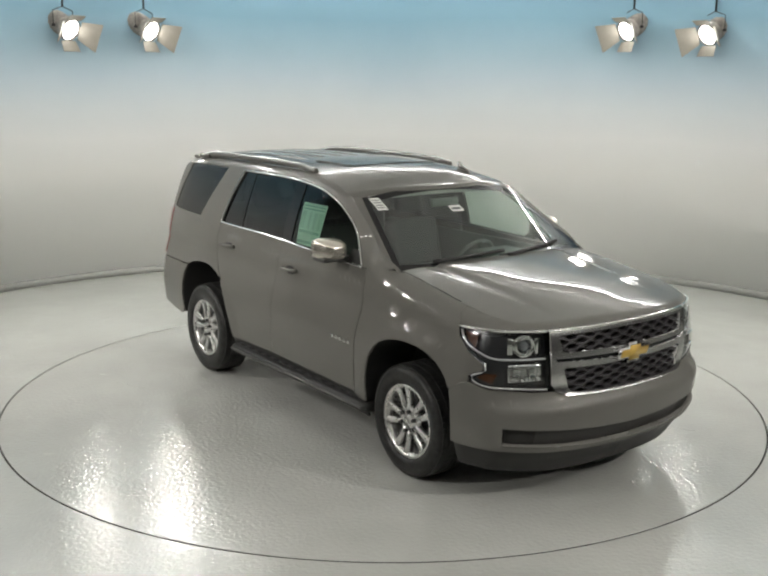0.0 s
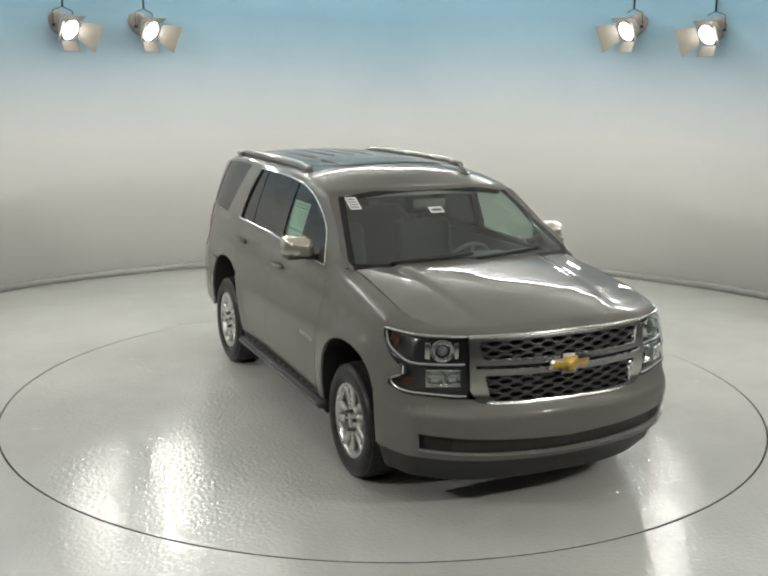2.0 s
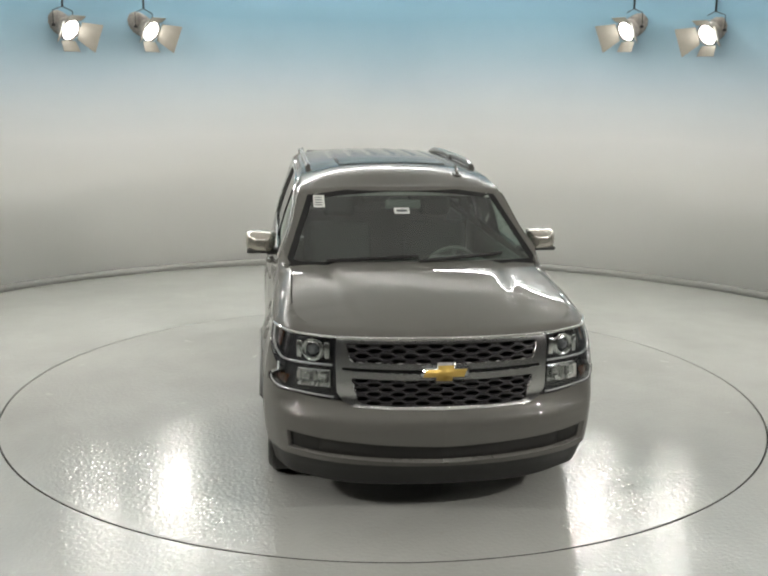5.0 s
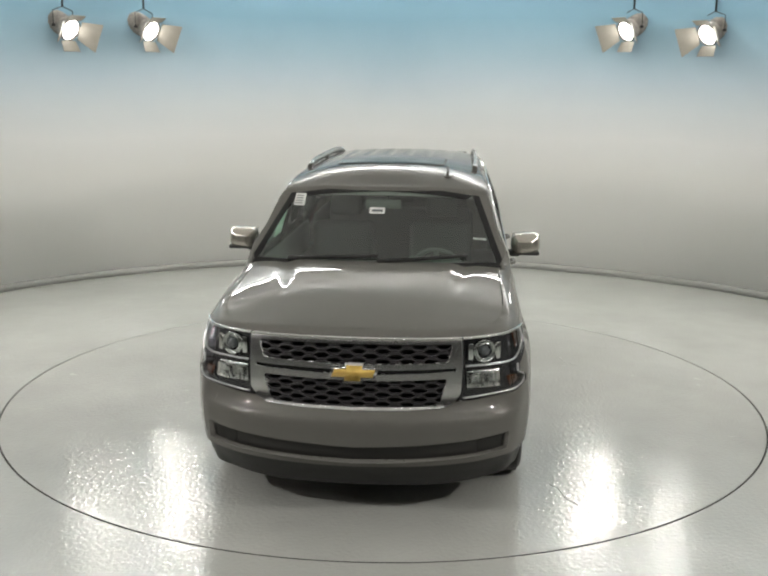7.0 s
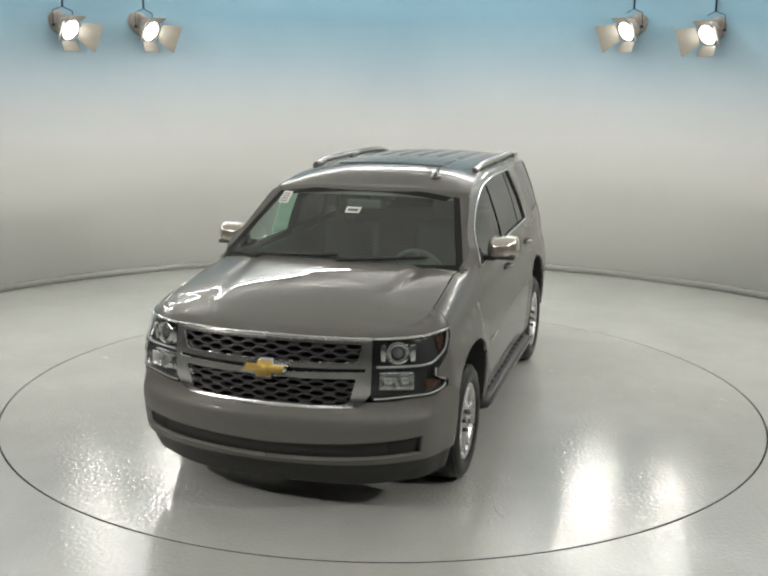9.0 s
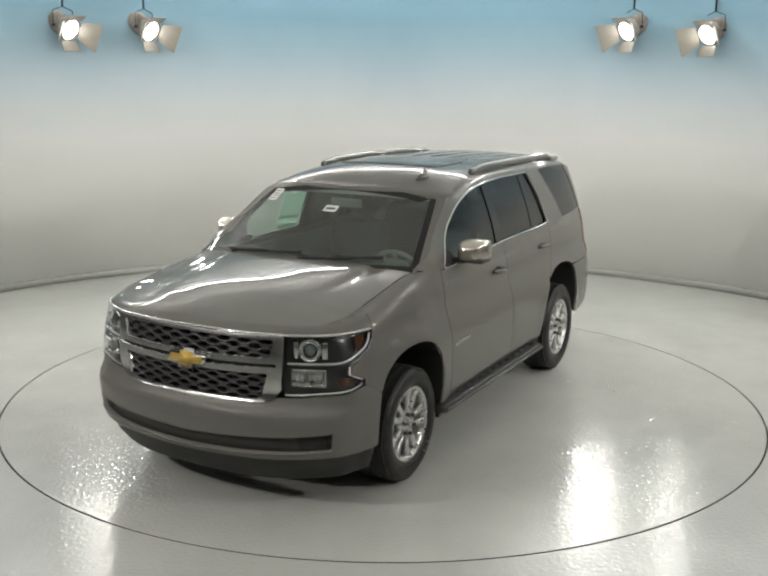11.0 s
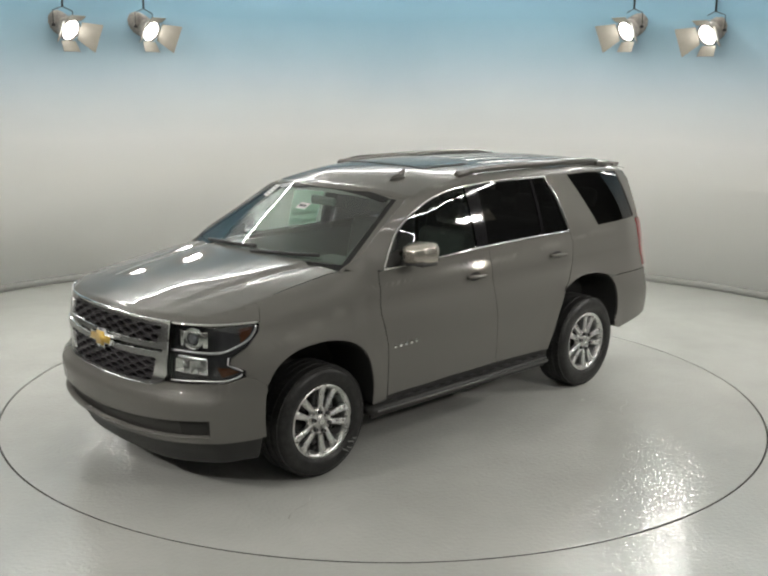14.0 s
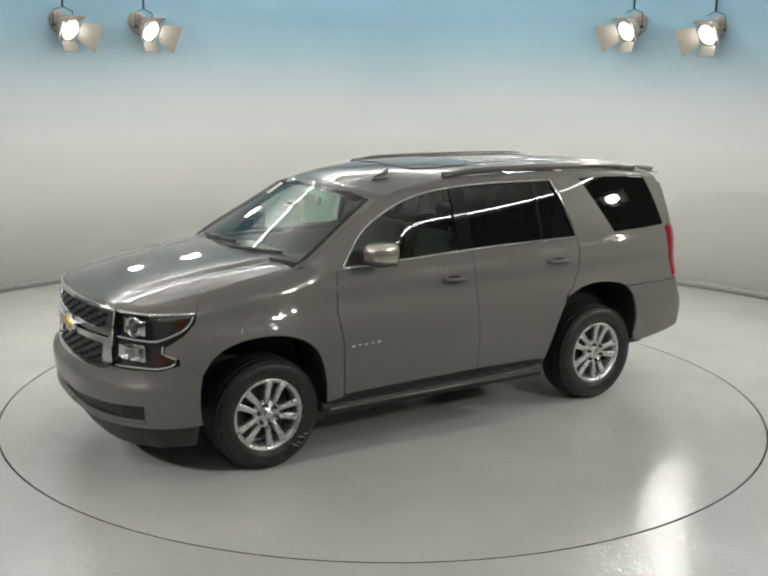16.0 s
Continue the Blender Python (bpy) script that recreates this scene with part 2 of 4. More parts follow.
def turntable():
    tt = part("turntable", lathe([(0.001, 0.0), (1.0, 0.0), (2.0, 0.0), (3.001, 0.0), (3.003, -0.002)], 180, "Z", smooth=False), FLOOR, None)
    part("turntable_edge", lathe([(3.003, -0.002), (3.003, -0.05)], 180, "Z"), GAP, tt, "dark edge of the disc")
    rnd = random.Random(5)
    spots = [(radians(rnd.uniform(0, 360)), rnd.uniform(1.4, 2.85)) for _ in range(26)]
    for a, r in spots:
        bm = bmesh.new()
        la, lb, tw = rnd.uniform(0.012, 0.05), rnd.uniform(0.008, 0.022), rnd.uniform(0, 3)
        vs = []
        for k in range(14):
            q = 2 * math.pi * k / 14
            w = 1 + 0.35 * math.sin(3 * q + tw) + rnd.uniform(-0.15, 0.15)
            u, v = la * w * math.cos(q), lb * w * math.sin(q)
            vs.append(bm.verts.new((r * math.cos(a) + u * math.cos(tw) - v * math.sin(tw), r * math.sin(a) + u * math.sin(tw) + v * math.cos(tw), 0.0012)))
        bm.faces.new(vs)
        part("scuff_mark", bm, SCUFF, tt, "small dull scuff on the disc")
    for a, r, n in ((2.3, 2.0, 7), (4.0, 2.3, 6), (0.6, 2.2, 6)):
        pts = [Vector((r * math.cos(a) + 0.06 * k, r * math.sin(a) + 0.02 * math.sin(k * 1.3) + 0.03 * k, 0.0008)) for k in range(n)]
        part("hairline_crack", tube(pts, 0.0022, 5, 0.3), SCUFF, tt, "fine hairline crack in the coating")
    tagged(tt, "round glossy grey turntable flush with the floor", "turntable")
    return tt


room()
TURNTABLE = turntable()

# ---- the car's surface: a plan outline, tucked in with height ----
PLAN = spline([(2.52, 0), (2.507, 0.3), (2.465, 0.55), (2.39, 0.75), (2.268, 0.915), (2.09, 0.998), (1.9, 1.028), (1.473, 1.033), (0.7, 1.020), (-0.2, 1.012),
               (-1.2, 1.008), (-1.9, 0.992), (-2.3, 0.957), (-2.5, 0.89), (-2.61, 0.74), (-2.66, 0.4), (-2.67, 0)], 0.012)
PLAN = np.array(PLAN)
PLAN_S = np.concatenate([[0], np.cumsum(np.hypot(*np.diff(PLAN, axis=0).T))])
_t = np.gradient(PLAN, PLAN_S, axis=0)
for _k in range(12):
    _t[1:-1] = (_t[:-2] + 2 * _t[1:-1] + _t[2:]) / 4
PLAN_N = np.stack([_t[:, 1], -_t[:, 0]], -1)
PLAN_N /= np.linalg.norm(PLAN_N, axis=1)[:, None]
S_MAX = float(PLAN_S[-1])


def sx(x):
    """Place along the outline at which the side has this x."""
    return float(np.interp(-x, -PLAN[:, 0], PLAN_S))


_front = int(np.argmin(np.abs(PLAN[:, 0] - 1.6)))


def sy(y):
    """Place along the front of the outline at which it has this y."""
    return float(np.interp(y, PLAN[:_front, 1], PLAN_S[:_front]))


side_in = smooth_table([(0.10, 0.17), (0.22, 0.075), (0.32, 0.040), (0.42, 0.020), (0.55, 0.006), (0.70, 0.0), (0.85, 0.004), (0.97, 0.026), (1.06, 0.052), (1.14, 0.066),
                        (1.22, 0.083), (1.30, 0.100), (1.38, 0.116), (1.5, 0.150), (1.65, 0.203), (1.75, 0.243), (1.85, 0.285), (1.95, 0.33)])
front_in = smooth_table([(0.10, 0.20), (0.20, 0.15), (0.30, 0.09), (0.38, 0.032), (0.46, 0.014), (0.56, 0.002), (0.64, 0.0), (0.675, 0.012), (0.705, 0.05), (0.74, 0.066),
                         (0.85, 0.07), (0.95, 0.075), (1.05, 0.086), (1.11, 0.098), (1.18, 0.115)])
rear_in = smooth_table([(0.10, 0.2), (0.3, 0.06), (0.5, 0.0), (0.75, 0.0), (0.86, 0.05), (1.0, 0.07), (1.3, 0.09), (1.6, 0.18), (1.8, 0.26), (1.95, 0.32)])
# height of the hood's edge, and of the roof's edge, along the car
hood_edge = smooth_table([(0.8, 1.345), (1.19, 1.318), (1.55, 1.272), (1.89, 1.218), (2.1, 1.186), (2.3, 1.166), (2.52, 1.16)])
roof_edge = smooth_table([(-2.45, 1.775), (-2.25, 1.80), (-1.9, 1.835), (-1.2, 1.848), (-0.6, 1.848), (-0.2, 1.838), (0.1, 1.816), (0.35, 1.77), (0.5, 1.725)])
roof_crown = smooth_table([(-2.45, 1.83), (-2.2, 1.86), (-1.8, 1.893), (-1.2, 1.913), (-0.6, 1.918), (-0.2, 1.914), (0.1, 1.900), (0.35, 1.852), (0.56, 1.778)])


def surf(s, z):
    s = min(max(s, 0.0), S_MAX)
    cx, cy = np.interp(s, PLAN_S, PLAN[:, 0]), np.interp(s, PLAN_S, PLAN[:, 1])
    nx, ny = np.interp(s, PLAN_S, PLAN_N[:, 0]), np.interp(s, PLAN_S, PLAN_N[:, 1])
    h = math.hypot(nx, ny)
    nx, ny = nx / h, ny / h
    w = smooth_step(0.15, 0.95, abs(nx))
    end = front_in(z) if nx > 0 else rear_in(z)
    d = w * end + (1 - w) * side_in(z)
    if cx > 1.0:
        e = hood_edge(cx)
        k = smooth_step(1.0, 1.3, cx)
        band = 0.13 - 0.07 * w
        q = min(max((z - (e - band)) / band, 0), 0.999)
        d += k * (0.115 - 0.045 * w) * (1 - math.sqrt(1 - q * q))
    # wheel arches flare a little
    for ax, top in ((1.49, 0.90), (-1.40, 0.97)):
        r = math.hypot(cx - ax, (z - 0.42) * 0.98)
        d -= 0.012 * math.exp(-(((r - 0.50) / 0.07) ** 2)) * (ny * ny)
    if 0.9 < cx < 2.1 and 0.8 < z < 1.2:
        line = 1.121 - 0.2165 * (cx - 1.136)
        d -= 0.009 * smooth_step(line + 0.012, line - 0.016, z) * smooth_step(0.78, 0.98, z) * smooth_step(1.06, 1.2, cx) * smooth_step(2.0, 1.7, cx)
    if cx < 1.15 and 1.1 < z < 1.4:
        line = lerp_table(((-2.2, 1.322), (-1.6, 1.30), (-0.5, 1.222), (0.2, 1.21), (1.15, 1.19)), cx)
        d -= 0.006 * smooth_step(line + 0.010, line - 0.008, z) * smooth_step(1.08, 1.18, z) * smooth_step(1.15, 0.95, cx) * abs(ny)
    # the greenhouse narrows towards the windscreen
    d += 0.045 * smooth_step(0.1, 0.95, cx) * smooth_step(1.30, 1.55, z) * (1 - w)
    if cx < 0.6 and z > 1.6:
        e = roof_edge(cx)
        q = min(max((z - (e - 0.05)) / 0.05, 0), 0.999)
        d += 0.05 * (1 - math.sqrt(1 - q * q)) * smooth_step(0.6, 0.2, cx)
    return Vector((cx - nx * d, cy - ny * d, z))


def surf_normal(s, z):
    e = 0.004
    a = surf(min(s + e, S_MAX), z) - surf(max(s - e, 0), z)
    b = surf(s, z + e) - surf(s, z - e)
    n = a.cross(b)
    n.normalize()
    return n if n.dot(Vector((n.x, abs(n.y), 0))) >= 0 and n.y * 1 >= -0.2 else -n


def glass_x(y, z):
    """The windscreen's surface."""
    return 0.79 + (1.63 - z) / 0.56 - 0.19 * y * y - 0.35 * (z - 1.3) * (1.78 - z) * 0.25


def dense(loop, step=0.035, closed=True):
    out = []
    n = len(loop)
    for i in range(n if closed else n - 1):
        a, b = np.array(loop[i], float), np.array(loop[(i + 1) % n], float)
        k = max(1, int(np.ceil(np.linalg.norm(b - a) / step)))
        out += [tuple(a + (b - a) * j / k) for j in range(k)]
    if not closed:
        out.append(tuple(loop[-1]))
    return out


def flat_fill(loops, du, dv):
    """Triangles that fill the loops, cut along a grid so that they can be bent."""
    bm = bmesh.new()
    for lp in loops:
        vs = [bm.verts.new((a, b, 0)) for a, b in lp]
        for i in range(len(vs)):
            bm.edges.new((vs[i], vs[(i + 1) % len(vs)]))
    bmesh.ops.triangle_fill(bm, edges=bm.edges[:], use_beauty=True, normal=(0, 0, 1))
    co = np.array([v.co[:] for v in bm.verts])
    for axis, step in ((0, du), (1, dv)):
        k0, k1 = math.floor(co[:, axis].min() / step) + 1, math.ceil(co[:, axis].max() / step)
        for k in range(k0, k1):
            at, no = Vector((0, 0, 0)), Vector((0, 0, 0))
            at[axis], no[axis] = k * step, 1
            bmesh.ops.bisect_plane(bm, geom=bm.verts[:] + bm.edges[:] + bm.faces[:], dist=1e-5, plane_co=at, plane_no=no)
    return bm


def bent(name, loops, fn, nfn, mat, side=1, flange=0.02, out=0.0, du=0.06, dv=0.045):
    """A panel of the given outline bent over a surface, with an edge turned inwards. side -1 mirrors it."""
    bm = flat_fill(loops, du, dv)
    bm.verts.ensure_lookup_table()
    verts, norms = [], []
    for v in bm.verts:
        n = nfn(v.co.x, v.co.y)
        p = fn(v.co.x, v.co.y) + n * out
        verts.append(p)
        norms.append(n)
    faces = []
    for f in bm.faces:
        ix = [v.index for v in f.verts]
        n = (verts[ix[1]] - verts[ix[0]]).cross(verts[ix[2]] - verts[ix[0]])
        faces.append(ix if n.dot(norms[ix[0]]) >= 0 else ix[::-1])
    if flange:
        for e in bm.edges:
            if len(e.link_faces) != 1:
                continue
            a, b = e.verts[0].index, e.verts[1].index
            mid = Vector((0, 0, 0))
            for v in e.link_faces[0].verts:
                mid += verts[v.index] / 3
            o = len(verts)
            outward = ((verts[a] + verts[b]) / 2 - mid).normalized()
            for q, dep, blend in ((a, 0, 0.75), (b, 0, 0.75), (a, 1, 0.1), (b, 1, 0.1)):
                verts.append(verts[q] - norms[q] * (flange * dep))
                norms.append((norms[q] * blend + outward).normalized())
            q = [o, o + 1, o + 3, o + 2]
            n = (verts[q[1]] - verts[q[0]]).cross(verts[q[2]] - verts[q[0]])
            faces.append(q if n.dot(outward) >= 0 else q[::-1])
    bm.free()
    if side < 0:
        verts = [Vector((p.x, -p.y, p.z)) for p in verts]
        norms = [Vector((p.x, -p.y, p.z)) for p in norms]
        faces = [f[::-1] for f in faces]
    return mesh_of(name, verts, faces, mat, True, norms)


def body_panel(name, loops, mat, side=1, **kw):
    return bent(name, [dense(lp) for lp in loops], surf, surf_normal, mat, side, **kw)


def on_side(points):
    return [(sx(x), z) for x, z in points]


def screen_pt(y, z):
    return Vector((glass_x(y, z), y, z))


def screen_n(y, z):
    return Vector((0.56 * 1.7, 0.38 * y, 1.0)).normalized()


FRONT_ARCH = [(1.945, 0.40), (1.962, 0.55), (1.945, 0.71), (1.87, 0.83), (1.72, 0.907), (1.51, 0.928), (1.31, 0.900), (1.165, 0.825), (1.09, 0.71), (1.05, 0.55), (1.04, 0.40)]
REAR_ARCH = [(-0.905, 0.44), (-0.97, 0.60), (-1.04, 0.77), (-1.11, 0.88), (-1.22, 0.945), (-1.40, 0.978), (-1.60, 0.968), (-1.76, 0.92), (-1.85, 0.82), (-1.885, 0.68), (-1.865, 0.46)]
WINDOW = [(0.873, 1.295), (0.79, 1.40), (0.66, 1.525), (0.51, 1.62), (0.34, 1.695), (0.14, 1.748), (-0.13, 1.778), (-0.49, 1.793), (-1.09, 1.79), (-1.17, 1.62), (-1.263, 1.348), (-0.407, 1.338), (0.33, 1.312)]
QUARTER = [(-1.402, 1.79), (-1.7, 1.792), (-2.175, 1.775), (-2.232, 1.65), (-2.322, 1.375), (-2.0, 1.362), (-1.69, 1.356), (-1.56, 1.55)]
HEADLAMP = [(sy(0.648), 1.108), (sx(2.10), 1.112), (sx(1.955), 1.112), (sx(1.975), 1.06), (sx(2.06), 0.985), (sx(2.165), 0.925), (sx(2.175), 0.885), (sx(2.085), 0.84), (sx(2.09), 0.812), (sx(2.2), 0.778), (sy(0.74), 0.757), (sy(0.635), 0.752)]


def smooth_loop(lp, step=0.03):
    return [tuple(p) for p in spline(lp, step)]


def car():
    root = new("sport_utility_vehicle")
    tagged(root, "grey metallic full-size sport utility vehicle on a turntable", "car")
    fa, ra = smooth_loop(FRONT_ARCH), smooth_loop(REAR_ARCH)
    gap = 0.0022
    for sd in (1, -1):
        # front fender, round the arch to the hood's edge
        fender = on_side([(0.915, 0.42), (0.92, 0.795), (0.95, 1.0), (0.924, 1.30), (1.05, 1.316)])
        fender += [(sx(x), hood_edge(x) - 0.002) for x in (1.19, 1.3, 1.42, 1.55, 1.66, 1.76, 1.84)]
        fender += [(sx(1.90), hood_edge(1.90) - 0.002)] + on_side([(1.924, 1.168), (1.944, 1.120)])
        fender += [(sx(1.965), 1.06), (sx(2.055), 0.981), (sx(2.158), 0.922), (sx(2.167), 0.888), (sx(2.075), 0.843), (sx(2.079), 0.806), (sx(2.02), 0.787)]
        fender += on_side([(1.948, 0.732)] + [p for p in fa if p[1] < 0.735 and p[0] < 1.5 or p[1] >= 0.735])
        part("fender", body_panel("fender", [fender], PAINT, sd), PAINT, root)
        # doors
        door = on_side([(0.905 - gap, 0.435), (0.915 - gap, 0.795), (0.944 - gap, 1.0), (0.918 - gap, 1.29), (0.873, 1.287), (0.33, 1.304), (-0.24, 1.329), (-0.238, 1.0), (-0.246, 0.68), (-0.246, 0.445)])
        fd = part("front_door", body_panel("front_door", [door], PAINT, sd), PAINT, root, "grey metallic front door with chrome-edged window")
        ra_front = [p for p in ra if p[0] > -1.11]
        door = on_side([(-0.250, 0.445), (-0.250, 0.68), (-0.242, 1.0), (-0.244, 1.329), (-0.407, 1.33), (-1.272, 1.34), (-1.285, 1.25), (-1.25, 1.08), (-1.17, 0.965), (-1.10, 0.905)] + [(x + 0.01, z - 0.006) for x, z in ra_front[::-1]])
        rd = part("rear_door", body_panel("rear_door", [door], PAINT, sd), PAINT, root, "grey metallic rear door with privacy glass")
        # rear quarter, with the pillars and the roof side in one pressing, as real cars have
        top = [(x, roof_edge(x) - 0.001) for x in np.linspace(0.46, -2.36, 40)]
        quarter_low = [(-2.40, 1.36), (-2.345, 1.36), (-2.355, 1.2), (-2.36, 0.93), (-2.36, 0.915)]
        qloop = [(-1.106, 0.899)] + [(-1.176, 0.96), (-1.255, 1.077), (-1.29, 1.25), (-1.277, 1.345)]
        qloop += [p for p in smooth_loop(WINDOW[8:11], 0.03)[::-1]]
        qloop += [(-0.49, 1.797), (-0.13, 1.782), (0.14, 1.752), (0.34, 1.70), (0.51, 1.625), (0.66, 1.53), (0.79, 1.405), (0.873, 1.292), (0.92, 1.302)]
        apill = []
        for z in np.linspace(1.33, 1.73, 14):
            yy = 0.9
            for _ in range(6):
                xx = glass_x(yy, z)
                yy = surf(sx(xx), z).y
            apill.append((xx, z))
        qloop += [(1.10, 1.312)] + apill + top
        qloop += [(-2.42, 1.62)] + quarter_low + [(-2.0, 0.915)]
        qloop += [p for p in ra[::-1] if p[0] < -1.11 and p[1] > 0.905]
        q = part("quarter_panel", body_panel("quarter_panel", [on_side(qloop), on_side(QUARTER)], PAINT, sd), PAINT, root, "grey metallic pillars, roof side and rear quarter")
        # bumper end at the back
        rear = on_side([(-1.775, 0.908)] + [p for p in ra if p[0] < -1.775 and p[1] < 0.90]) + [(sx(-1.96), 0.43), (sx(-2.3), 0.47), (sx(-2.5), 0.50), (S_MAX, 0.50), (S_MAX, 0.90), (sx(-2.5), 0.905), (sx(-2.0), 0.91)]
        part("rear_bumper", body_panel("rear_bumper", [rear], PAINT, sd), PAINT, root)
        tailgate = [(sx(-2.47), 0.93), (S_MAX, 0.93), (S_MAX, 1.74), (sx(-2.45), 1.70), (sx(-2.43), 1.36)]
        part("tailgate", body_panel("tailgate", [tailgate], PAINT, sd, out=-0.004), PAINT, root)
        part("tail_lamp", body_panel("tail_lamp", [on_side([(-2.35, 1.352), (-2.43, 1.355), (-2.5, 1.34), (-2.52, 0.95), (-2.455, 0.935), (-2.365, 0.937)])], RED, sd, out=0.006, flange=0.03), RED, root, "red plastic tail lamp")
        # glass
        part("window_glass", body_panel("window_glass", [on_side([(0.872, 1.30)] + WINDOW[1:6] + [(-0.125, 1.778), (-0.125, 1.32), (0.33, 1.308)])], GLASS_SIDE, sd, out=-0.012, flange=0), GLASS_SIDE, fd, "clear front side glass")
        part("window_glass", body_panel("window_glass", [on_side([(-0.235, 1.783), (-0.49, 1.793), (-0.905, 1.792), (-0.905, 1.335), (-0.407, 1.33), (-0.235, 1.325)])], GLASS_DARK, sd, out=-0.010, flange=0), GLASS_DARK, rd, "dark privacy glass")
        part("vent_glass", body_panel("vent_glass", [on_side([(-0.93, 1.792), (-1.09, 1.79), (-1.17, 1.62), (-1.265, 1.345), (-0.93, 1.338)])], GLASS_DARK, sd, out=-0.010, flange=0), GLASS_DARK, rd, "dark privacy glass")
        part("quarter_glass", body_panel("quarter_glass", [on_side(QUARTER)], GLASS_DARK, sd, out=-0.006, flange=0), GLASS_DARK, q, "dark privacy glass")
        part("pillar_cover", body_panel("pillar_cover", [on_side([(-0.115, 1.785), (-0.245, 1.79), (-0.247, 1.322), (-0.115, 1.317)])], GLOSSBLACK, sd, out=-0.005, flange=0.02), GLOSSBLACK, fd, "gloss black pillar cover")
        part("window_divider", body_panel("window_divider", [on_side([(-0.90, 1.793), (-0.935, 1.793), (-0.935, 1.338), (-0.90, 1.336)])], GLOSSBLACK, sd, out=-0.006, flange=0.02), GLOSSBLACK, rd)
        part("mirror_sail", body_panel("mirror_sail", [on_side([(0.862, 1.306), (0.785, 1.398), (0.70, 1.40), (0.665, 1.312)])], BLACK, sd, out=-0.002, flange=0.01), BLACK, fd, "black sail panel at the mirror")
        # chrome round the side windows
        lp = spline(WINDOW[:9], 0.03) + spline(WINDOW[8:11], 0.03)[1:] + spline(WINDOW[10:] + WINDOW[:1], 0.05)[1:]
        pts = []
        for x, z in lp:
            n = surf_normal(sx(x), z)
            p = surf(sx(x), z) + n * 0.003
            pts.append((p.x, p.y * sd, p.z))
        part("window_trim", tube(pts, 0.008, 8), CHROME, q, "bright chrome window surround")
        # handles
        for hx, hz, pr in ((-0.05, 1.135, fd), (-1.057, 1.175, rd)):
            c = surf(sx(hx), hz)
            n = surf_normal(sx(hx), hz)
            pt = []
            for k in range(13):
                u = k / 12 * 2 - 1
                bulge = 0.034 * (1 - abs(u) ** 4) + 0.004
                p = surf(sx(hx + 0.105 * u), hz + 0.004 * u) + n * bulge
                pt.append((p.x, p.y * sd, p.z))
            part("door_handle", tube(pt, 0.017, 10, 0.85), PAINT, pr, "body-coloured door handle")
            cup = cyl(0.042, 0.006, Matrix.Translation((c.x + 0.01, c.y * sd, c.z)) @ Euler((radians(90), 0, 0)).to_matrix().to_4x4() @ Matrix.Diagonal((1.5, 0.8, 1, 1)), 20)
            part("handle_recess", cup, BLACK, pr)
        # bars where the model name stands
        for k in range(5):
            bx = 0.846 - 0.052 * k
            p = surf(sx(bx), 0.775)
            part("name_bar", box(bx - 0.014, bx + 0.014, p.y * sd - 0.004, p.y * sd + 0.004, 0.763 + 0.0015 * k, 0.786 + 0.0015 * k, 0.002), CHROME, fd, "small chrome bar of the model name")
        headlamp(root, sd)
        mirror(fd, sd)
        # running board
        prof = [(0.86, 0.385), (1.030, 0.392), (1.050, 0.384), (1.056, 0.362), (1.045, 0.338), (1.015, 0.328), (0.86, 0.33)]
        bm = bmesh.new()
        xs = [1.075, 1.05, 0.6, 0.1, -0.4, -0.83, -0.855]
        rings = [[bm.verts.new((x, (y - (0.03 if i in (0, len(xs) - 1) and y > 1.0 else 0)) * sd, z)) for y, z in prof] for i, x in enumerate(xs)]
        for a, b in zip(rings, rings[1:]):
            for k in range(len(prof)):
                bm.faces.new((a[k], a[(k + 1) % len(prof)], b[(k + 1) % len(prof)], b[k]))
        bm.faces.new(rings[0]), bm.faces.new(rings[-1])
        rbd = part("running_board", soft(bm, 0.004, 2, 20), BLACK, root, "black plastic running board")
        part("board_trim", tube([(1.04, 1.055 * sd, 0.362), (-0.83, 1.055 * sd, 0.362)], 0.009, 8, 1.0), BOARDTRIM, rbd, "thin satin metal strip")
        for k in range(14):
            x = 0.98 - 0.135 * k
            part("tread_rib", box(x - 0.05, x + 0.05, sd * 0.955 - 0.04, sd * 0.955 + 0.04, 0.390, 0.398, 0.003, 1), BLACK, rbd)
        sill = on_side([(1.03, 0.425), (-0.90, 0.44), (-0.9, 0.28), (1.03, 0.28)])
        part("sill", body_panel("sill", [sill], BLACK, sd, out=-0.012), BLACK, root, "black sill below the doors")
        # roof rail
        pts = []
        for k in range(33):
            x = -0.12 - (2.12 - 0.12) * k / 32
            e = min(k, 32 - k) / 32
            hgt = 0.022 * smooth_step(0, 0.12, e) - 0.002
            pts.append((x, sd * (0.665 - 0.03 * smooth_step(0.6, 1, k / 32)), roof_z(x, 0.655) + hgt))
        part("roof_rail", tube(pts, 0.018, 10, 1.5), PAINTRAIL, root, "grey roof rail")
        for x in (-0.22, -1.1, -2.02):
            part("rail_foot", box(x - 0.09, x + 0.09, sd * 0.658 - 0.016, sd * 0.658 + 0.016, roof_z(x, 0.66) - 0.01, roof_z(x, 0.66) + 0.03, 0.008), PAINTRAIL, root)
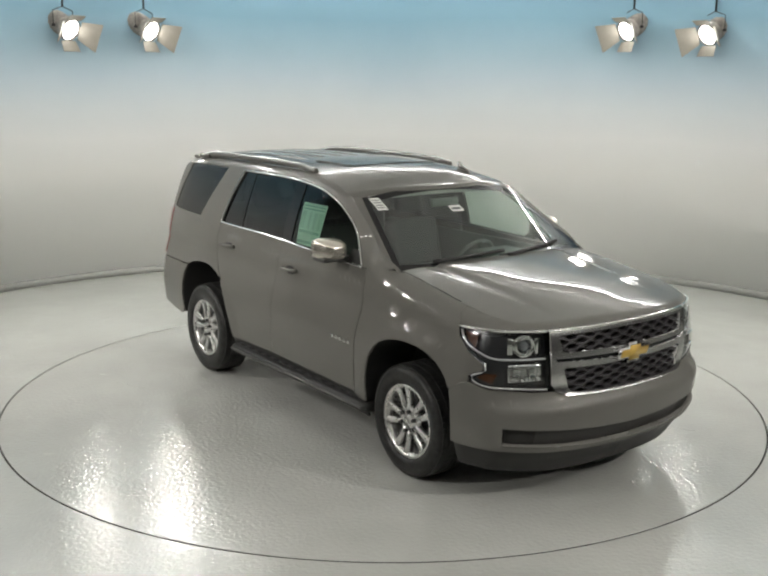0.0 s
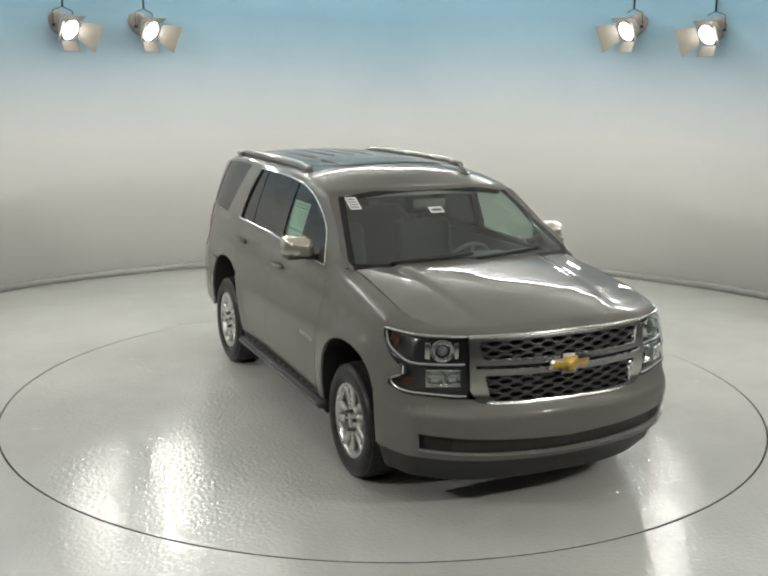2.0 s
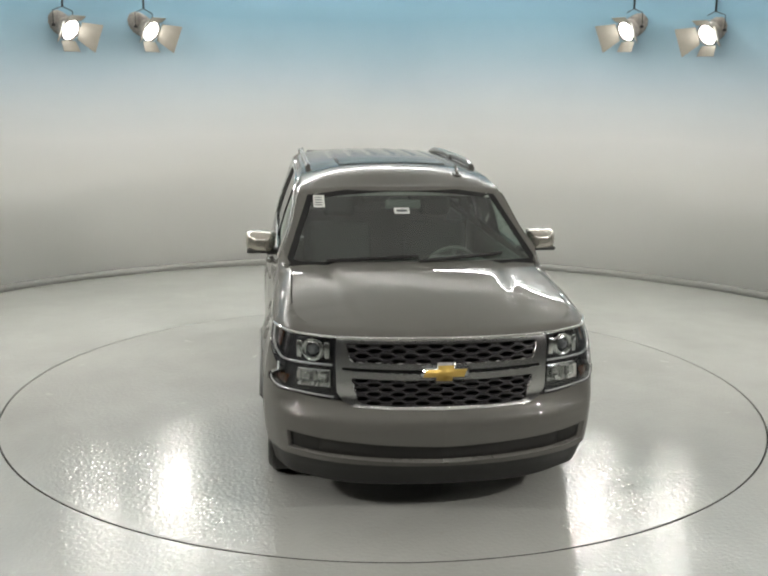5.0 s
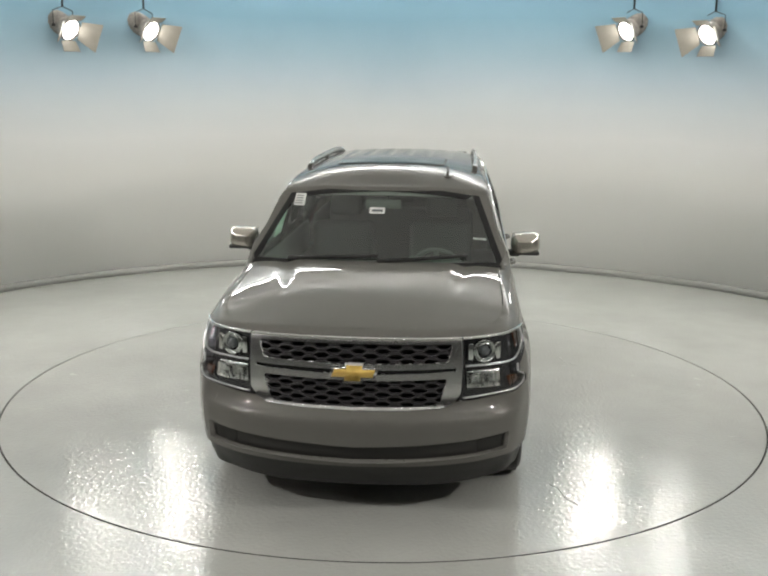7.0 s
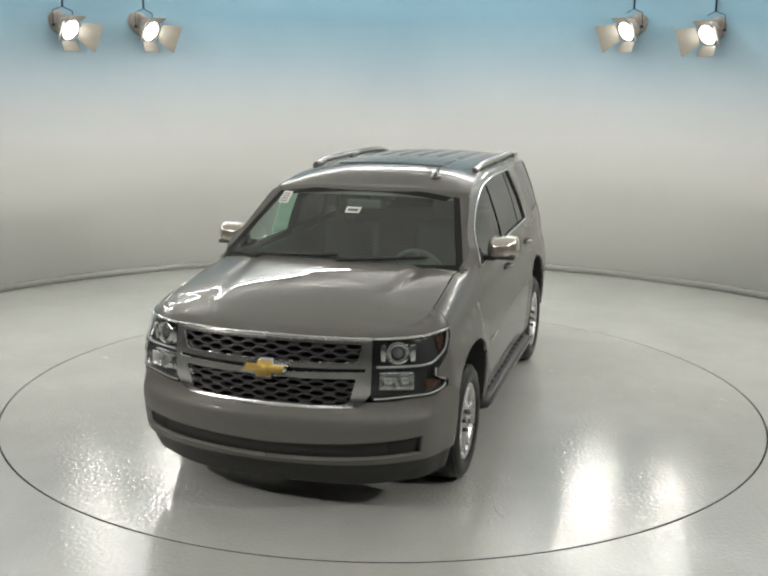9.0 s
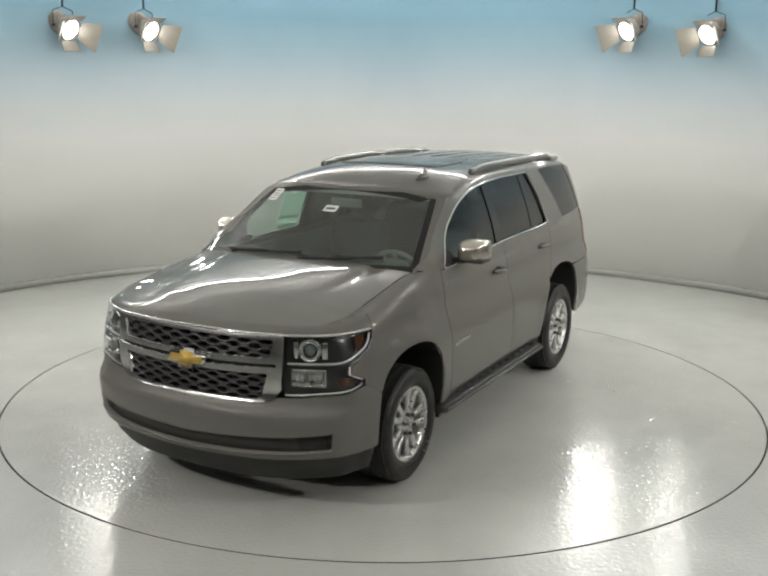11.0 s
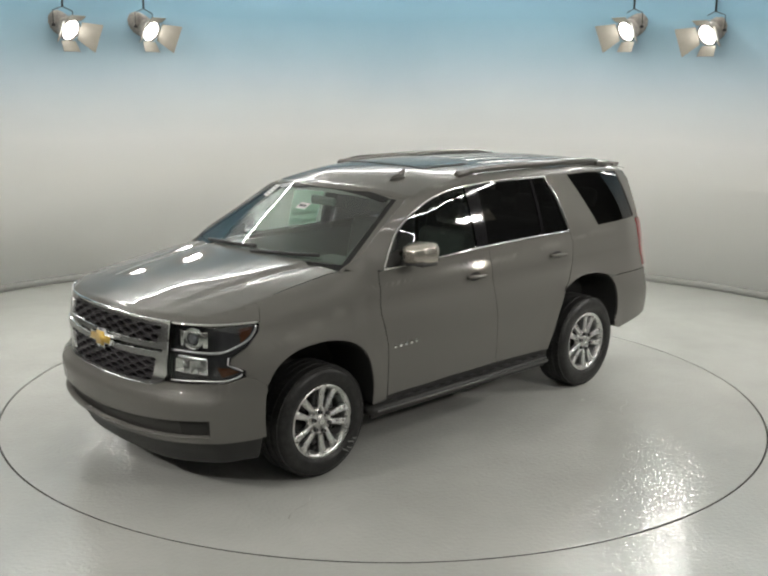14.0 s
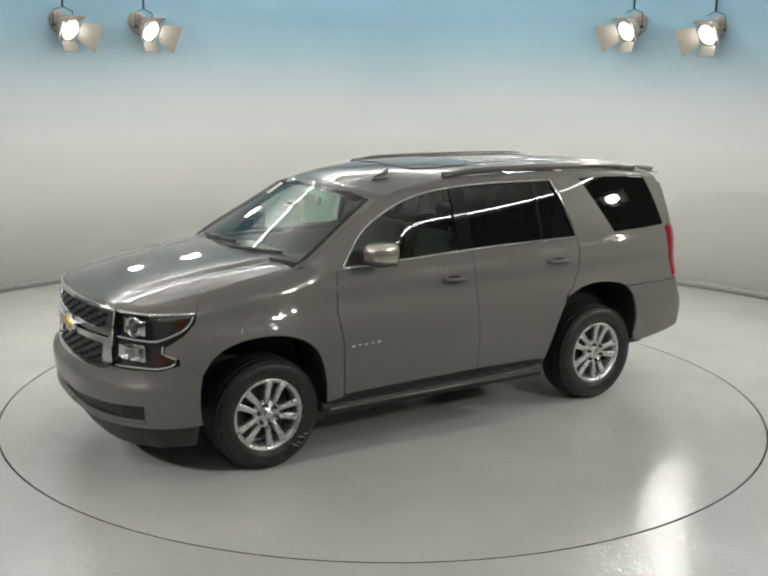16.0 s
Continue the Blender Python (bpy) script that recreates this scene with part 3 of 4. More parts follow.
        # black wheel houses
        for ax, arch, yin in ((1.49, fa, 0.62), (-1.40, ra, 0.62)):
            vs, fs = [], []
            for i, (x, z) in enumerate(arch):
                p = surf(sx(x), z)
                vs += [(x, (p.y - 0.012) * sd, z), (x, yin * sd, z)]
                if i:
                    fs.append((2 * i - 2, 2 * i, 2 * i + 1, 2 * i - 1))
            o = len(vs)
            vs += [(x, yin * sd, z) for x, z in arch]
            fs.append(list(range(o, len(vs))))
            part("wheel_house", mesh_of("wheel_house", vs, fs, BLACK, False), BLACK, root, "black wheel arch liner")
        wheel(root, 1.473, sd, 0.5)
        wheel(root, -1.473, sd, 0.5 if sd > 0 else 0.62)
    hood(root)
    roof(root)
    windscreen(root)
    nose(root)
    cabin(root)
    return root


def roof_z(x, y):
    ye = 0.735
    e, c = roof_edge(x), roof_crown(x)
    q = min(abs(y) / ye, 1.0)
    z = e + (c - e) * (1 - q**2.6)
    if -2.15 < x < 0.0:
        # pressed ribs along the roof
        k = smooth_step(-2.15, -2.05, x) * smooth_step(0.0, -0.5, x)
        for yc in (-0.45, -0.27, -0.09, 0.09, 0.27, 0.45):
            k2 = smooth_step(0.045, 0.02, abs(y - yc))
            z -= 0.009 * k2 * smooth_step(-0.66, -0.72, x) * smooth_step(-2.15, -2.0, x)
    return z


def roof(root):
    vs, fs = [], []
    xs = [0.5651] + list(np.linspace(0.56, -0.6, 30)) + list(np.linspace(-0.64, -0.8, 6)) + list(np.linspace(-0.9, -1.95, 12)) + list(np.linspace(-2.0, -2.42, 10))
    nv = 108
    for x in xs:
        xe = min(x, 0.46)
        ye = surf(sx(xe), roof_edge(xe) - 0.002).y - 0.002
        for j in range(nv + 1):
            v = -1 + 2 * j / nv
            y = v * ye
            xx = x
            lip = 0.03 if x > 0.565 else 0.0
            z = roof_z(x, v * 0.735)
            if x > 0.3:
                f = (x - 0.3) / 0.26
                xx = x - f * (0.19 * y * y + 0.005)
                z = roof_z(xx + 0.05 * f * (1 - v * v), v * 0.735)
            vs.append((xx + lip * 0.4, y, z - lip))
    n = nv + 1
    for i in range(len(xs) - 1):
        for j in range(nv):
            fs.append((i * n + j, (i + 1) * n + j, (i + 1) * n + j + 1, i * n + j + 1))
    me = mesh_of("roof", vs, fs, PAINT)
    r = part("roof", me, PAINT, root, "grey metallic roof pressed with long ribs")
    # inner headliner
    me = mesh_of("headliner", [(x, y * 0.97, z - 0.03) for x, y, z in vs], [f[::-1] for f in fs], LINER)
    part("headliner", me, LINER, root, "pale grey headliner")
    # sunroof panel and its seal
    def sun(u, v):
        return Vector((u, v, roof_z(u, v)))
    lp = [(0.0, -0.36), (0.03, -0.2), (0.04, 0.0), (0.03, 0.2), (0.0, 0.36), (-0.03, 0.41), (-0.50, 0.42), (-0.55, 0.38), (-0.55, -0.38), (-0.50, -0.42), (-0.03, -0.41)]
    def up(u, v):
        return Vector((roof_z(u - 0.02, v) - roof_z(u + 0.02, v), roof_z(u, v - 0.02) - roof_z(u, v + 0.02), 0.04)).normalized()
    part("sunroof_panel", bent("sunroof", [dense(lp)], sun, up, PAINT, 1, 0.006, 0.006, 0.06, 0.06), PAINT, r, "closed grey sunroof panel")
    pts = [(*p, 0) for p in dense(lp + lp[:1], 0.05, False)]
    part("sunroof_seal", tube([(p[0] * 1.0, p[1] * 1.02, roof_z(p[0], p[1]) + 0.001) for p in pts], 0.0035, 6), BLACK, r, "dark sunroof seal")
    # antenna: a slim swept fin on a low foot
    ax, ay = 0.29, 0.457
    az = roof_z(ax, ay)
    ft = place(cyl(0.045, 0.016, Matrix.Diagonal((1.7, 0.8, 1, 1)), 24, 0.036), pose(ax, ay, az + 0.004, 0, 7, 0))
    an = part("antenna", ft, PAINTRAIL, r, "small grey roof antenna")
    bm = bmesh.new()
    prof = [(0.062, 0.006), (0.0, 0.034), (-0.052, 0.066), (-0.070, 0.068), (-0.062, 0.03), (-0.055, 0.006)]
    lo = [bm.verts.new((ax + u, ay - 0.009, az + v)) for u, v in prof]
    hi = [bm.verts.new((ax + u, ay + 0.009, az + v)) for u, v in prof]
    for k in range(6):
        bm.faces.new((lo[k], lo[(k + 1) % 6], hi[(k + 1) % 6], hi[k]))
    bm.faces.new(hi), bm.faces.new(lo[::-1])
    part("antenna_fin", soft(bm, 0.006, 2, 20), PAINT, an, "pale swept fin")
    sp = box(-2.43, -2.34, -0.58, 0.58, 1.80, 1.83, 0.012)
    part("rear_spoiler", sp, PAINT, root, "grey lip spoiler over the tailgate")


def hood(root):
    # turned-down front and side lip
    def lip_loop(sd):
        up = [(s, hood_edge(float(np.interp(s, PLAN_S, PLAN[:, 0]))) - 0.0005) for s in np.linspace(0, sx(1.90), 50)]
        return up + [(sx(1.928), 1.168), (sx(1.948), 1.122)] + [(s, 1.116) for s in np.linspace(sx(1.96), 0, 30)]
    for sd in (1, -1):
        part("hood_lip", bent("hood_lip", [lip_loop(sd)], surf, surf_normal, PAINT, sd, 0.012, 0, 0.05, 0.02), PAINT, root)
    rise = smooth_table([(0, 0), (0.03, 0.010), (0.08, 0.026), (0.18, 0.052), (0.43, 0.108), (0.78, 0.156), (1.11, 0.190), (1.4, 0.21)])
    vs, fs = [], []
    ss = list(np.linspace(0.02, sx(2.3), 36)) + [sx(x) for x in np.linspace(2.29, 1.17, 50)]
    nv = 120
    edge = [surf(s, hood_edge(float(np.interp(s, PLAN_S, PLAN[:, 0]))) - 0.001) for s in ss]
    for e in edge:
        for j in range(nv + 1):
            v = -1 + 2 * j / nv
            # closer rows near the edges
            v = math.copysign(abs(v) ** 0.9, v)
            y = v * e.y
            x = e.x + 0.115 * (1 - v * v) * smooth_step(1.9, 1.15, e.x)
            c = max(edge[0].z + rise(max(edge[0].x - x, 0)), e.z)
            z = e.z + (c - e.z) * (1 - abs(v) ** 2.2)
            fade = smooth_step(2.36, 2.05, x)
            a = abs(y)
            # raised centre with a soft step, and a fold running to the windscreen's corner
            line = 0.44 + 0.10 * (2.3 - x)
            z += fade * (0.008 * smooth_step(line + 0.06, line - 0.03, a) - 0.006 * math.exp(-(((a - line - 0.06) / 0.05) ** 2))) * (0.35 + 0.65 * smooth_step(1.9, 1.35, x))
            vs.append((x, y, z))
    n = nv + 1
    for i in range(len(ss) - 1):
        for j in range(nv):
            fs.append((i * n + j, (i + 1) * n + j, (i + 1) * n + j + 1, i * n + j + 1))
    part("hood", mesh_of("hood", vs, fs, PAINT), PAINT, root, "grey metallic hood with raised centre")
    part("cowl", box(1.02, 1.22, -0.82, 0.82, 1.22, 1.318, 0.02), BLACK, root, "black cowl below the windscreen")


def windscreen(root):
    z0, z1 = 1.31, 1.765

    def half(z):
        return 0.878 - (z - 1.32) * (0.878 - 0.682) / (1.75 - 1.32)

    def outer(z):
        y = 0.88
        for _ in range(6):
            y = surf(sx(glass_x(y, z)), z).y
        return y
    top = lambda y: 1.778 - 0.055 * (y / 0.655) ** 2
    zs = np.linspace(z0, 1.722, 12)
    loop = [(half(z), z) for z in zs] + [(y, top(y)) for y in np.linspace(0.64, -0.64, 20)] + [(-half(z), z) for z in zs[::-1]]
    g = part("windscreen", bent("windscreen", [dense(loop, 0.06)], screen_pt, screen_n, GLASS_FRONT, 1, 0, -0.004, 0.08, 0.06), GLASS_FRONT, root, "tinted windscreen glass")
    inner = [(half(z) - 0.045, z) for z in zs[1:]] + [(y, top(y) - 0.03) for y in np.linspace(0.60, -0.60, 20)] + [(-half(z) + 0.045, z) for z in zs[:0:-1]]
    part("windscreen_border", bent("border", [dense(loop, 0.06), dense(inner, 0.06)], screen_pt, screen_n, GLOSSBLACK, 1, 0, -0.002, 0.2, 0.2), GLOSSBLACK, g, "black printed glass border")
    for sd in (1, -1):
        lp = [(half(z), z) for z in zs] + [(0.645, 1.726)] + [(outer(z) + 0.001, z) for z in np.linspace(1.728, z0, 14)]
        part("pillar_face", bent("pillar", [dense(lp)], screen_pt, screen_n, PAINT, sd, 0.006, 0.001, 0.05, 0.05), PAINT, root)
        edge = [(glass_x(outer(z), z) + 0.0, sd * (outer(z) + 0.0), z) for z in zs]
        part("pillar_edge", tube(edge, 0.006, 6), PAINT, root)
    # wipers
    for y0, y1, zt in ((0.62, 0.02, 1.375), (0.02, -0.60, 1.372)):
        pts = []
        for k in range(14):
            y = y0 + (y1 - y0) * k / 13
            z = 1.345 + (zt - 1.345) * (1 - k / 13) + 0.006
            pts.append((glass_x(y, z) + 0.022, y, z + 0.008))
        w = part("wiper", tube(pts, 0.009, 6, 1.5), BLACK, root, "black windscreen wiper")
        mid = pts[6]
        part("wiper_arm", tube([(1.20, y1 + 0.02, 1.335), (mid[0] + 0.02, mid[1], mid[2] + 0.012)], 0.008, 6), BLACK, w)
    # papers on the glass
    def label(y0, y1, zz0, zz1, mat, name, text):
        lp = [(y0, zz0), (y1, zz0), (y1, zz1), (y0, zz1)]
        return part(name, bent(name, [dense(lp)], screen_pt, screen_n, mat, 1, 0, 0.003, 0.1, 0.1), mat, g, text)
    a = label(-0.655, -0.575, 1.645, 1.718, PAPER, "glass_label", "white paper label on the glass")
    for k in range(4):
        zz = 1.704 - 0.015 * k
        part("text_bar", bent("bar", [dense([(-0.645, zz - 0.004), (-0.59, zz - 0.004), (-0.59, zz + 0.002), (-0.645, zz + 0.002)])], screen_pt, screen_n, INK, 1, 0, 0.005, 0.1, 0.1), INK, a)
    b = label(-0.085, 0.025, 1.612, 1.648, PAPER, "stock_label", "small white label on the glass")
    part("text_bar", bent("bar", [dense([(-0.07, 1.622), (0.01, 1.622), (0.01, 1.636), (-0.07, 1.636)])], screen_pt, screen_n, INK, 1, 0, 0.005, 0.1, 0.1), INK, b)


def headlamp(root, sd):
    back = body_panel("headlamp", [HEADLAMP], SMOKE, sd, out=-0.055, flange=-0.06)
    h = part("headlamp", back, SMOKE, root, "headlamp with projector, chrome bars and amber ends")
    part("lens", body_panel("lens", [HEADLAMP], GLASS_LENS, sd, out=0.001, flange=0), GLASS_LENS, h, "clear lamp lens")

    def strip(pts, r, mat, name, out, flat=1.0, text=""):
        pp = []
        for s, z in spline(pts, 0.025):
            p = surf(s, z) + surf_normal(s, z) * out
            pp.append((p.x, p.y * sd, p.z))
        part(name, tube(pp, r, 8, flat), mat, h, text)
    strip([(sy(0.648), 1.113), (sx(2.10), 1.116), (sx(1.96), 1.116)], 0.008, CHROME, "brow", 0.004, 1.0, "chrome brow")
    strip([(sy(0.665), 0.952), (sx(2.25), 0.953), (sx(2.13), 0.985), (sx(2.03), 1.03), (sx(1.985), 1.075), (sx(1.972), 1.10)], 0.0075, LIGHTBAR, "light_bar", -0.010, 1.0, "chrome light bar")
    strip([(sx(2.175), 0.93), (sx(2.18), 0.885), (sx(2.10), 0.845), (sx(2.105), 0.818), (sx(2.2), 0.787), (sy(0.74), 0.768), (sy(0.65), 0.765)], 0.0065, LIGHTBAR, "lower_bar", -0.003, 1.0, "chrome lower bar")
    # projector above, reflector below
    for s, z, r, nm in ((sy(0.795), 1.03, 0.054, "projector"), (sy(0.785), 0.862, 0.046, "reflector")):
        c = surf(s, z) - surf_normal(s, z) * 0.03
        m = Matrix.Translation((c.x, c.y * sd, c.z)) @ Vector((0.85, 0.35 * sd, 0)).to_track_quat("Z", "Y").to_matrix().to_4x4()
        if nm == "projector":
            ring = lathe([(r - 0.022, -0.03), (r - 0.014, 0.002), (r - 0.012, 0.014), (r - 0.006, 0.016), (r - 0.003, 0.0), (r + 0.008, 0.014), (r + 0.013, 0.018), (r + 0.012, -0.02)], 32, "Z")
            p = part(nm, place(ring, m), CHROME, h, "round chrome projector ring")
            eye = bmesh.new()
            bmesh.ops.create_uvsphere(eye, u_segments=20, v_segments=12, radius=r - 0.018)
            for f in eye.faces:
                f.smooth = True
            part("projector_lens", place(eye, m), LENSBALL, p, "glassy projector lens")
            for k in (-1, 1):
                part("bulb_housing", place(box(-0.017, 0.017, -0.05, 0.05, -0.012, 0.014, 0.006), m @ pose(k * 0.084, 0, 0, 0, 18 * k, 0)), CHROME, p)
        else:
            bowl = place(box(-0.105, 0.105, -0.056, 0.056, -0.02, 0.004, 0.012, 3), m)
            p = part(nm, bowl, SATIN, h, "satin lamp reflector tray")
            for k, hw in ((-0.72, 0.052), (0.72, 0.048)):
                cell = lathe([(0.004, -0.002), (0.5, 0.006), (0.82, 0.022), (1.0, 0.034), (1.03, 0.030)], 4, "Z", smooth=False)
                part("lamp_cell", place(cell, m @ pose(k * 0.068, 0.004, 0.002, 0, 5 * k, 0) @ Matrix.Diagonal((hw * 1.2, 0.058, 1, 1)) @ pose(0, 0, 0, 0, 0, 45 + 6 * k)), CHROME, p, "bright faceted lamp cell")
    part("amber_end", body_panel("amber", [[(sx(2.09), 1.095), (sx(1.99), 1.098), (sx(2.01), 1.06), (sx(2.085), 1.01)]], AMBER, sd, out=-0.03, flange=0.01), AMBER, h, "amber side reflector")
    part("amber_end", body_panel("amber", [[(sx(2.25), 0.86), (sx(2.17), 0.86), (sx(2.11), 0.832), (sx(2.22), 0.80)]], AMBER, sd, out=-0.03, flange=0.01), AMBER, h, "amber side reflector")


def mirror(parent, sd):
    bm = bmesh.new()
    rings = []
    # sections from the glass side forwards
    for dx, k in ((-0.06, 0.97), (-0.03, 1.0), (0.03, 0.98), (0.075, 0.86), (0.105, 0.62), (0.118, 0.3)):
        ring = []
        for a in range(24):
            t = 2 * math.pi * a / 24
            c, s = math.cos(t), math.sin(t)
            yy = 1.040 + 0.106 * k * math.copysign(abs(c) ** 0.45, c)
            zz = 1.402 + 0.076 * k * math.copysign(abs(s) ** 0.55, s) - 0.012 * (1 - (yy - 0.93) / 0.23)
            ring.append(bm.verts.new((0.63 + dx - 0.10 * (yy - 1.045), yy * sd, zz)))
        rings.append(ring)
    for a, b in zip(rings, rings[1:]):
        for k in range(24):
            bm.faces.new((a[k], a[(k + 1) % 24], b[(k + 1) % 24], b[k])).smooth = True
    bm.faces.new(rings[0]), bm.faces.new(rings[-1])
    m = part("door_mirror", bm, MIRRORCAP, parent, "chrome-capped door mirror")
    part("mirror_foot", box(0.58, 0.70, min(sd * 0.87, sd * 1.0), max(sd * 0.87, sd * 1.0), 1.305, 1.345, 0.014), BLACK, m, "black mirror foot")
    lower = box(0.56, 0.72, min(sd * 0.935, sd * 1.14), max(sd * 0.935, sd * 1.14), 1.318, 1.348, 0.014)
    part("mirror_base", lower, BLACK, m, "black lower shell")
    face = place(box(-0.004, 0.004, -0.098, 0.098, -0.06, 0.06, 0.003), pose(0.568, 1.045 * sd, 1.402, 0, 0, -6 * sd))
    part("mirror_glass", face, CHROME, m, "mirror glass")


def wheel(root, x, sd, turn):
    yo = (0.986 if x > 0 else 0.970) * sd
    zc = 0.378 if x > 0 else 0.388
    base = Matrix.Translation((x, yo, zc))
    # profile towards the outside: positive along is outwards
    t = [(0.225, -0.005), (0.245, 0.003), (0.262, 0.010), (0.264, 0.013), (0.29, 0.019), (0.325, 0.021), (0.352, 0.014), (0.374, -0.003), (0.387, -0.028), (0.3925, -0.075), (0.3925, -0.11), (0.3925, -0.175), (0.390, -0.21), (0.375, -0.236), (0.33, -0.252), (0.28, -0.25), (0.225, -0.24)]
    hubm = cyl(0.19, 0.05, Matrix.Translation((x, yo - 0.13 * sd, zc)) @ Euler((radians(90), 0, 0)).to_matrix().to_4x4(), 40)
    w = part("wheel", hubm, ALLOYDARK, root, "black tyre on a five twin-spoke alloy wheel")
    ty = lathe([(r if r < 0.3 else 0.3 + (r - 0.3) * (zc - 0.3035) / 0.0925, h * sd) for r, h in t], 72, "Y")
    tyre = part("tyre", place(ty, base), RUBBER, w, "black rubber tyre")
    # shoulder blocks
    bm = bmesh.new()
    for k in range(64):
        a = 2 * math.pi * k / 64
        for off in (-0.03, -0.085, -0.145, -0.2):
            b = 0.5 if off in (-0.085, -0.2) else 0
            q = a + b * math.pi / 64
            mm = base @ Euler((0, -q, 0)).to_matrix().to_4x4() @ Matrix.Translation((zc - 0.005 if off < -0.05 else zc - 0.012, (off) * sd, 0)) @ Matrix.Diagonal((0.010, 0.046, 0.0355, 1))
            bmesh.ops.create_cube(bm, size=1, matrix=mm)
    part("tread", bm, RUBBER, tyre)
    if x > 0 and sd > 0:
        # chalk strokes on the sidewall
        for a, rr, ln in ((128, 0.30, 0.05), (134, 0.315, 0.04), (141, 0.30, 0.05), (147, 0.318, 0.035)):
            m = base @ Euler((0, radians(a), 0)).to_matrix().to_4x4() @ pose(rr, 0.0205, 0, 0, 25, 0)
            part("chalk_stroke", place(box(-ln / 2, ln / 2, -0.0012, 0.0012, -0.004, 0.004, 0), m), CHALK, tyre, "pale chalk stroke on the tyre")
    # rim barrel and lip
    rim = lathe([(0.235, -0.22 * sd), (0.225, -0.2 * sd), (0.205, -0.10 * sd), (0.214, -0.028 * sd), (0.222, -0.008 * sd), (0.236, 0.004 * sd), (0.248, 0.004 * sd), (0.250, -0.004 * sd), (0.240, -0.02 * sd)], 64, "Y")
    part("rim", place(rim, base), ALLOY, w, "bright alloy rim")
    # ten spokes in five pairs
    for k in range(5):
        for q in (-1, 1):
            a = 2 * math.pi * (k + turn) / 5
            bm = bmesh.new()
            secs = []
            for rr, off, hw, yy in ((0.06, 0.021, 0.015, -0.022), (0.10, 0.029, 0.018, -0.018), (0.15, 0.038, 0.021, -0.020), (0.19, 0.046, 0.024, -0.018), (0.228, 0.056, 0.030, -0.008)):
                c = [(rr, yy * sd, q * off - hw), (rr, (yy + 0.006) * sd, q * off - hw * 0.55), (rr, (yy + 0.006) * sd, q * off + hw * 0.55), (rr, yy * sd, q * off + hw), (rr, (yy - 0.035) * sd, q * off + hw * 0.8), (rr, (yy - 0.035) * sd, q * off - hw * 0.8)]
                secs.append([bm.verts.new(v) for v in c])
            for u, v in zip(secs, secs[1:]):
                for i in range(6):
                    bm.faces.new((u[i], u[(i + 1) % 6], v[(i + 1) % 6], v[i]))
            bm.faces.new(secs[0]), bm.faces.new(secs[-1])
            soft(bm, 0.003, 1, 30)
            part("spoke", place(bm, base @ Euler((0, a, 0)).to_matrix().to_4x4()), ALLOY, w, "bright alloy spoke")
    dish = lathe([(0.001, -0.006 * sd), (0.034, -0.006 * sd), (0.040, -0.012 * sd), (0.075, -0.016 * sd), (0.092, -0.022 * sd), (0.096, -0.05 * sd)], 40, "Y")
    hb = part("hub_cap", place(dish, base), ALLOY, w, "alloy hub with a small emblem")
    for k in range(6):
        a = 2 * math.pi * k / 6 + 0.3
        part("lug_nut", cyl(0.0135, 0.022, base @ Matrix.Translation((0.068 * math.cos(a), -0.002 * sd, 0.068 * math.sin(a))) @ Euler((radians(90), 0, 0)).to_matrix().to_4x4(), 6), ALLOYDARK, hb, "dark lug nut")
    part("emblem", place(bow_tie(0.05, 0.017, 0.004), base @ Matrix.Translation((0, 0.0 * sd, 0)) @ Euler((0, 0, radians(90 * sd))).to_matrix().to_4x4()), CHROME, hb)


def bow_tie(w, h, d):
    """Plain cross-shaped badge in the y-z plane, facing +x."""
    p = [(-w / 2, -h * 0.5), (-w * 0.2, -h * 0.5), (-w * 0.2, -h), (w * 0.16, -h), (w * 0.16, -h * 0.5), (w * 0.43, -h * 0.5), (w / 2, h * 0.5), (w * 0.2, h * 0.5), (w * 0.2, h), (-w * 0.16, h), (-w * 0.16, h * 0.5), (-w * 0.43, h * 0.5)]
    bm = bmesh.new()
    a = [bm.verts.new((d, y, z)) for y, z in p]
    b = [bm.verts.new((-d, y, z)) for y, z in p]
    bm.faces.new(a), bm.faces.new(b[::-1])
    for k in range(len(p)):
        bm.faces.new((a[k], b[k], b[(k + 1) % len(p)], a[(k + 1) % len(p)]))
    return bm


def front_pt(y, z):
    p = surf(sy(abs(y)), z)
    return Vector((p.x, math.copysign(p.y, y), p.z))


def front_n(y, z):
    n = surf_normal(sy(abs(y)), z)
    return Vector((n.x, math.copysign(n.y, y) if abs(y) > 1e-4 else 0, n.z))


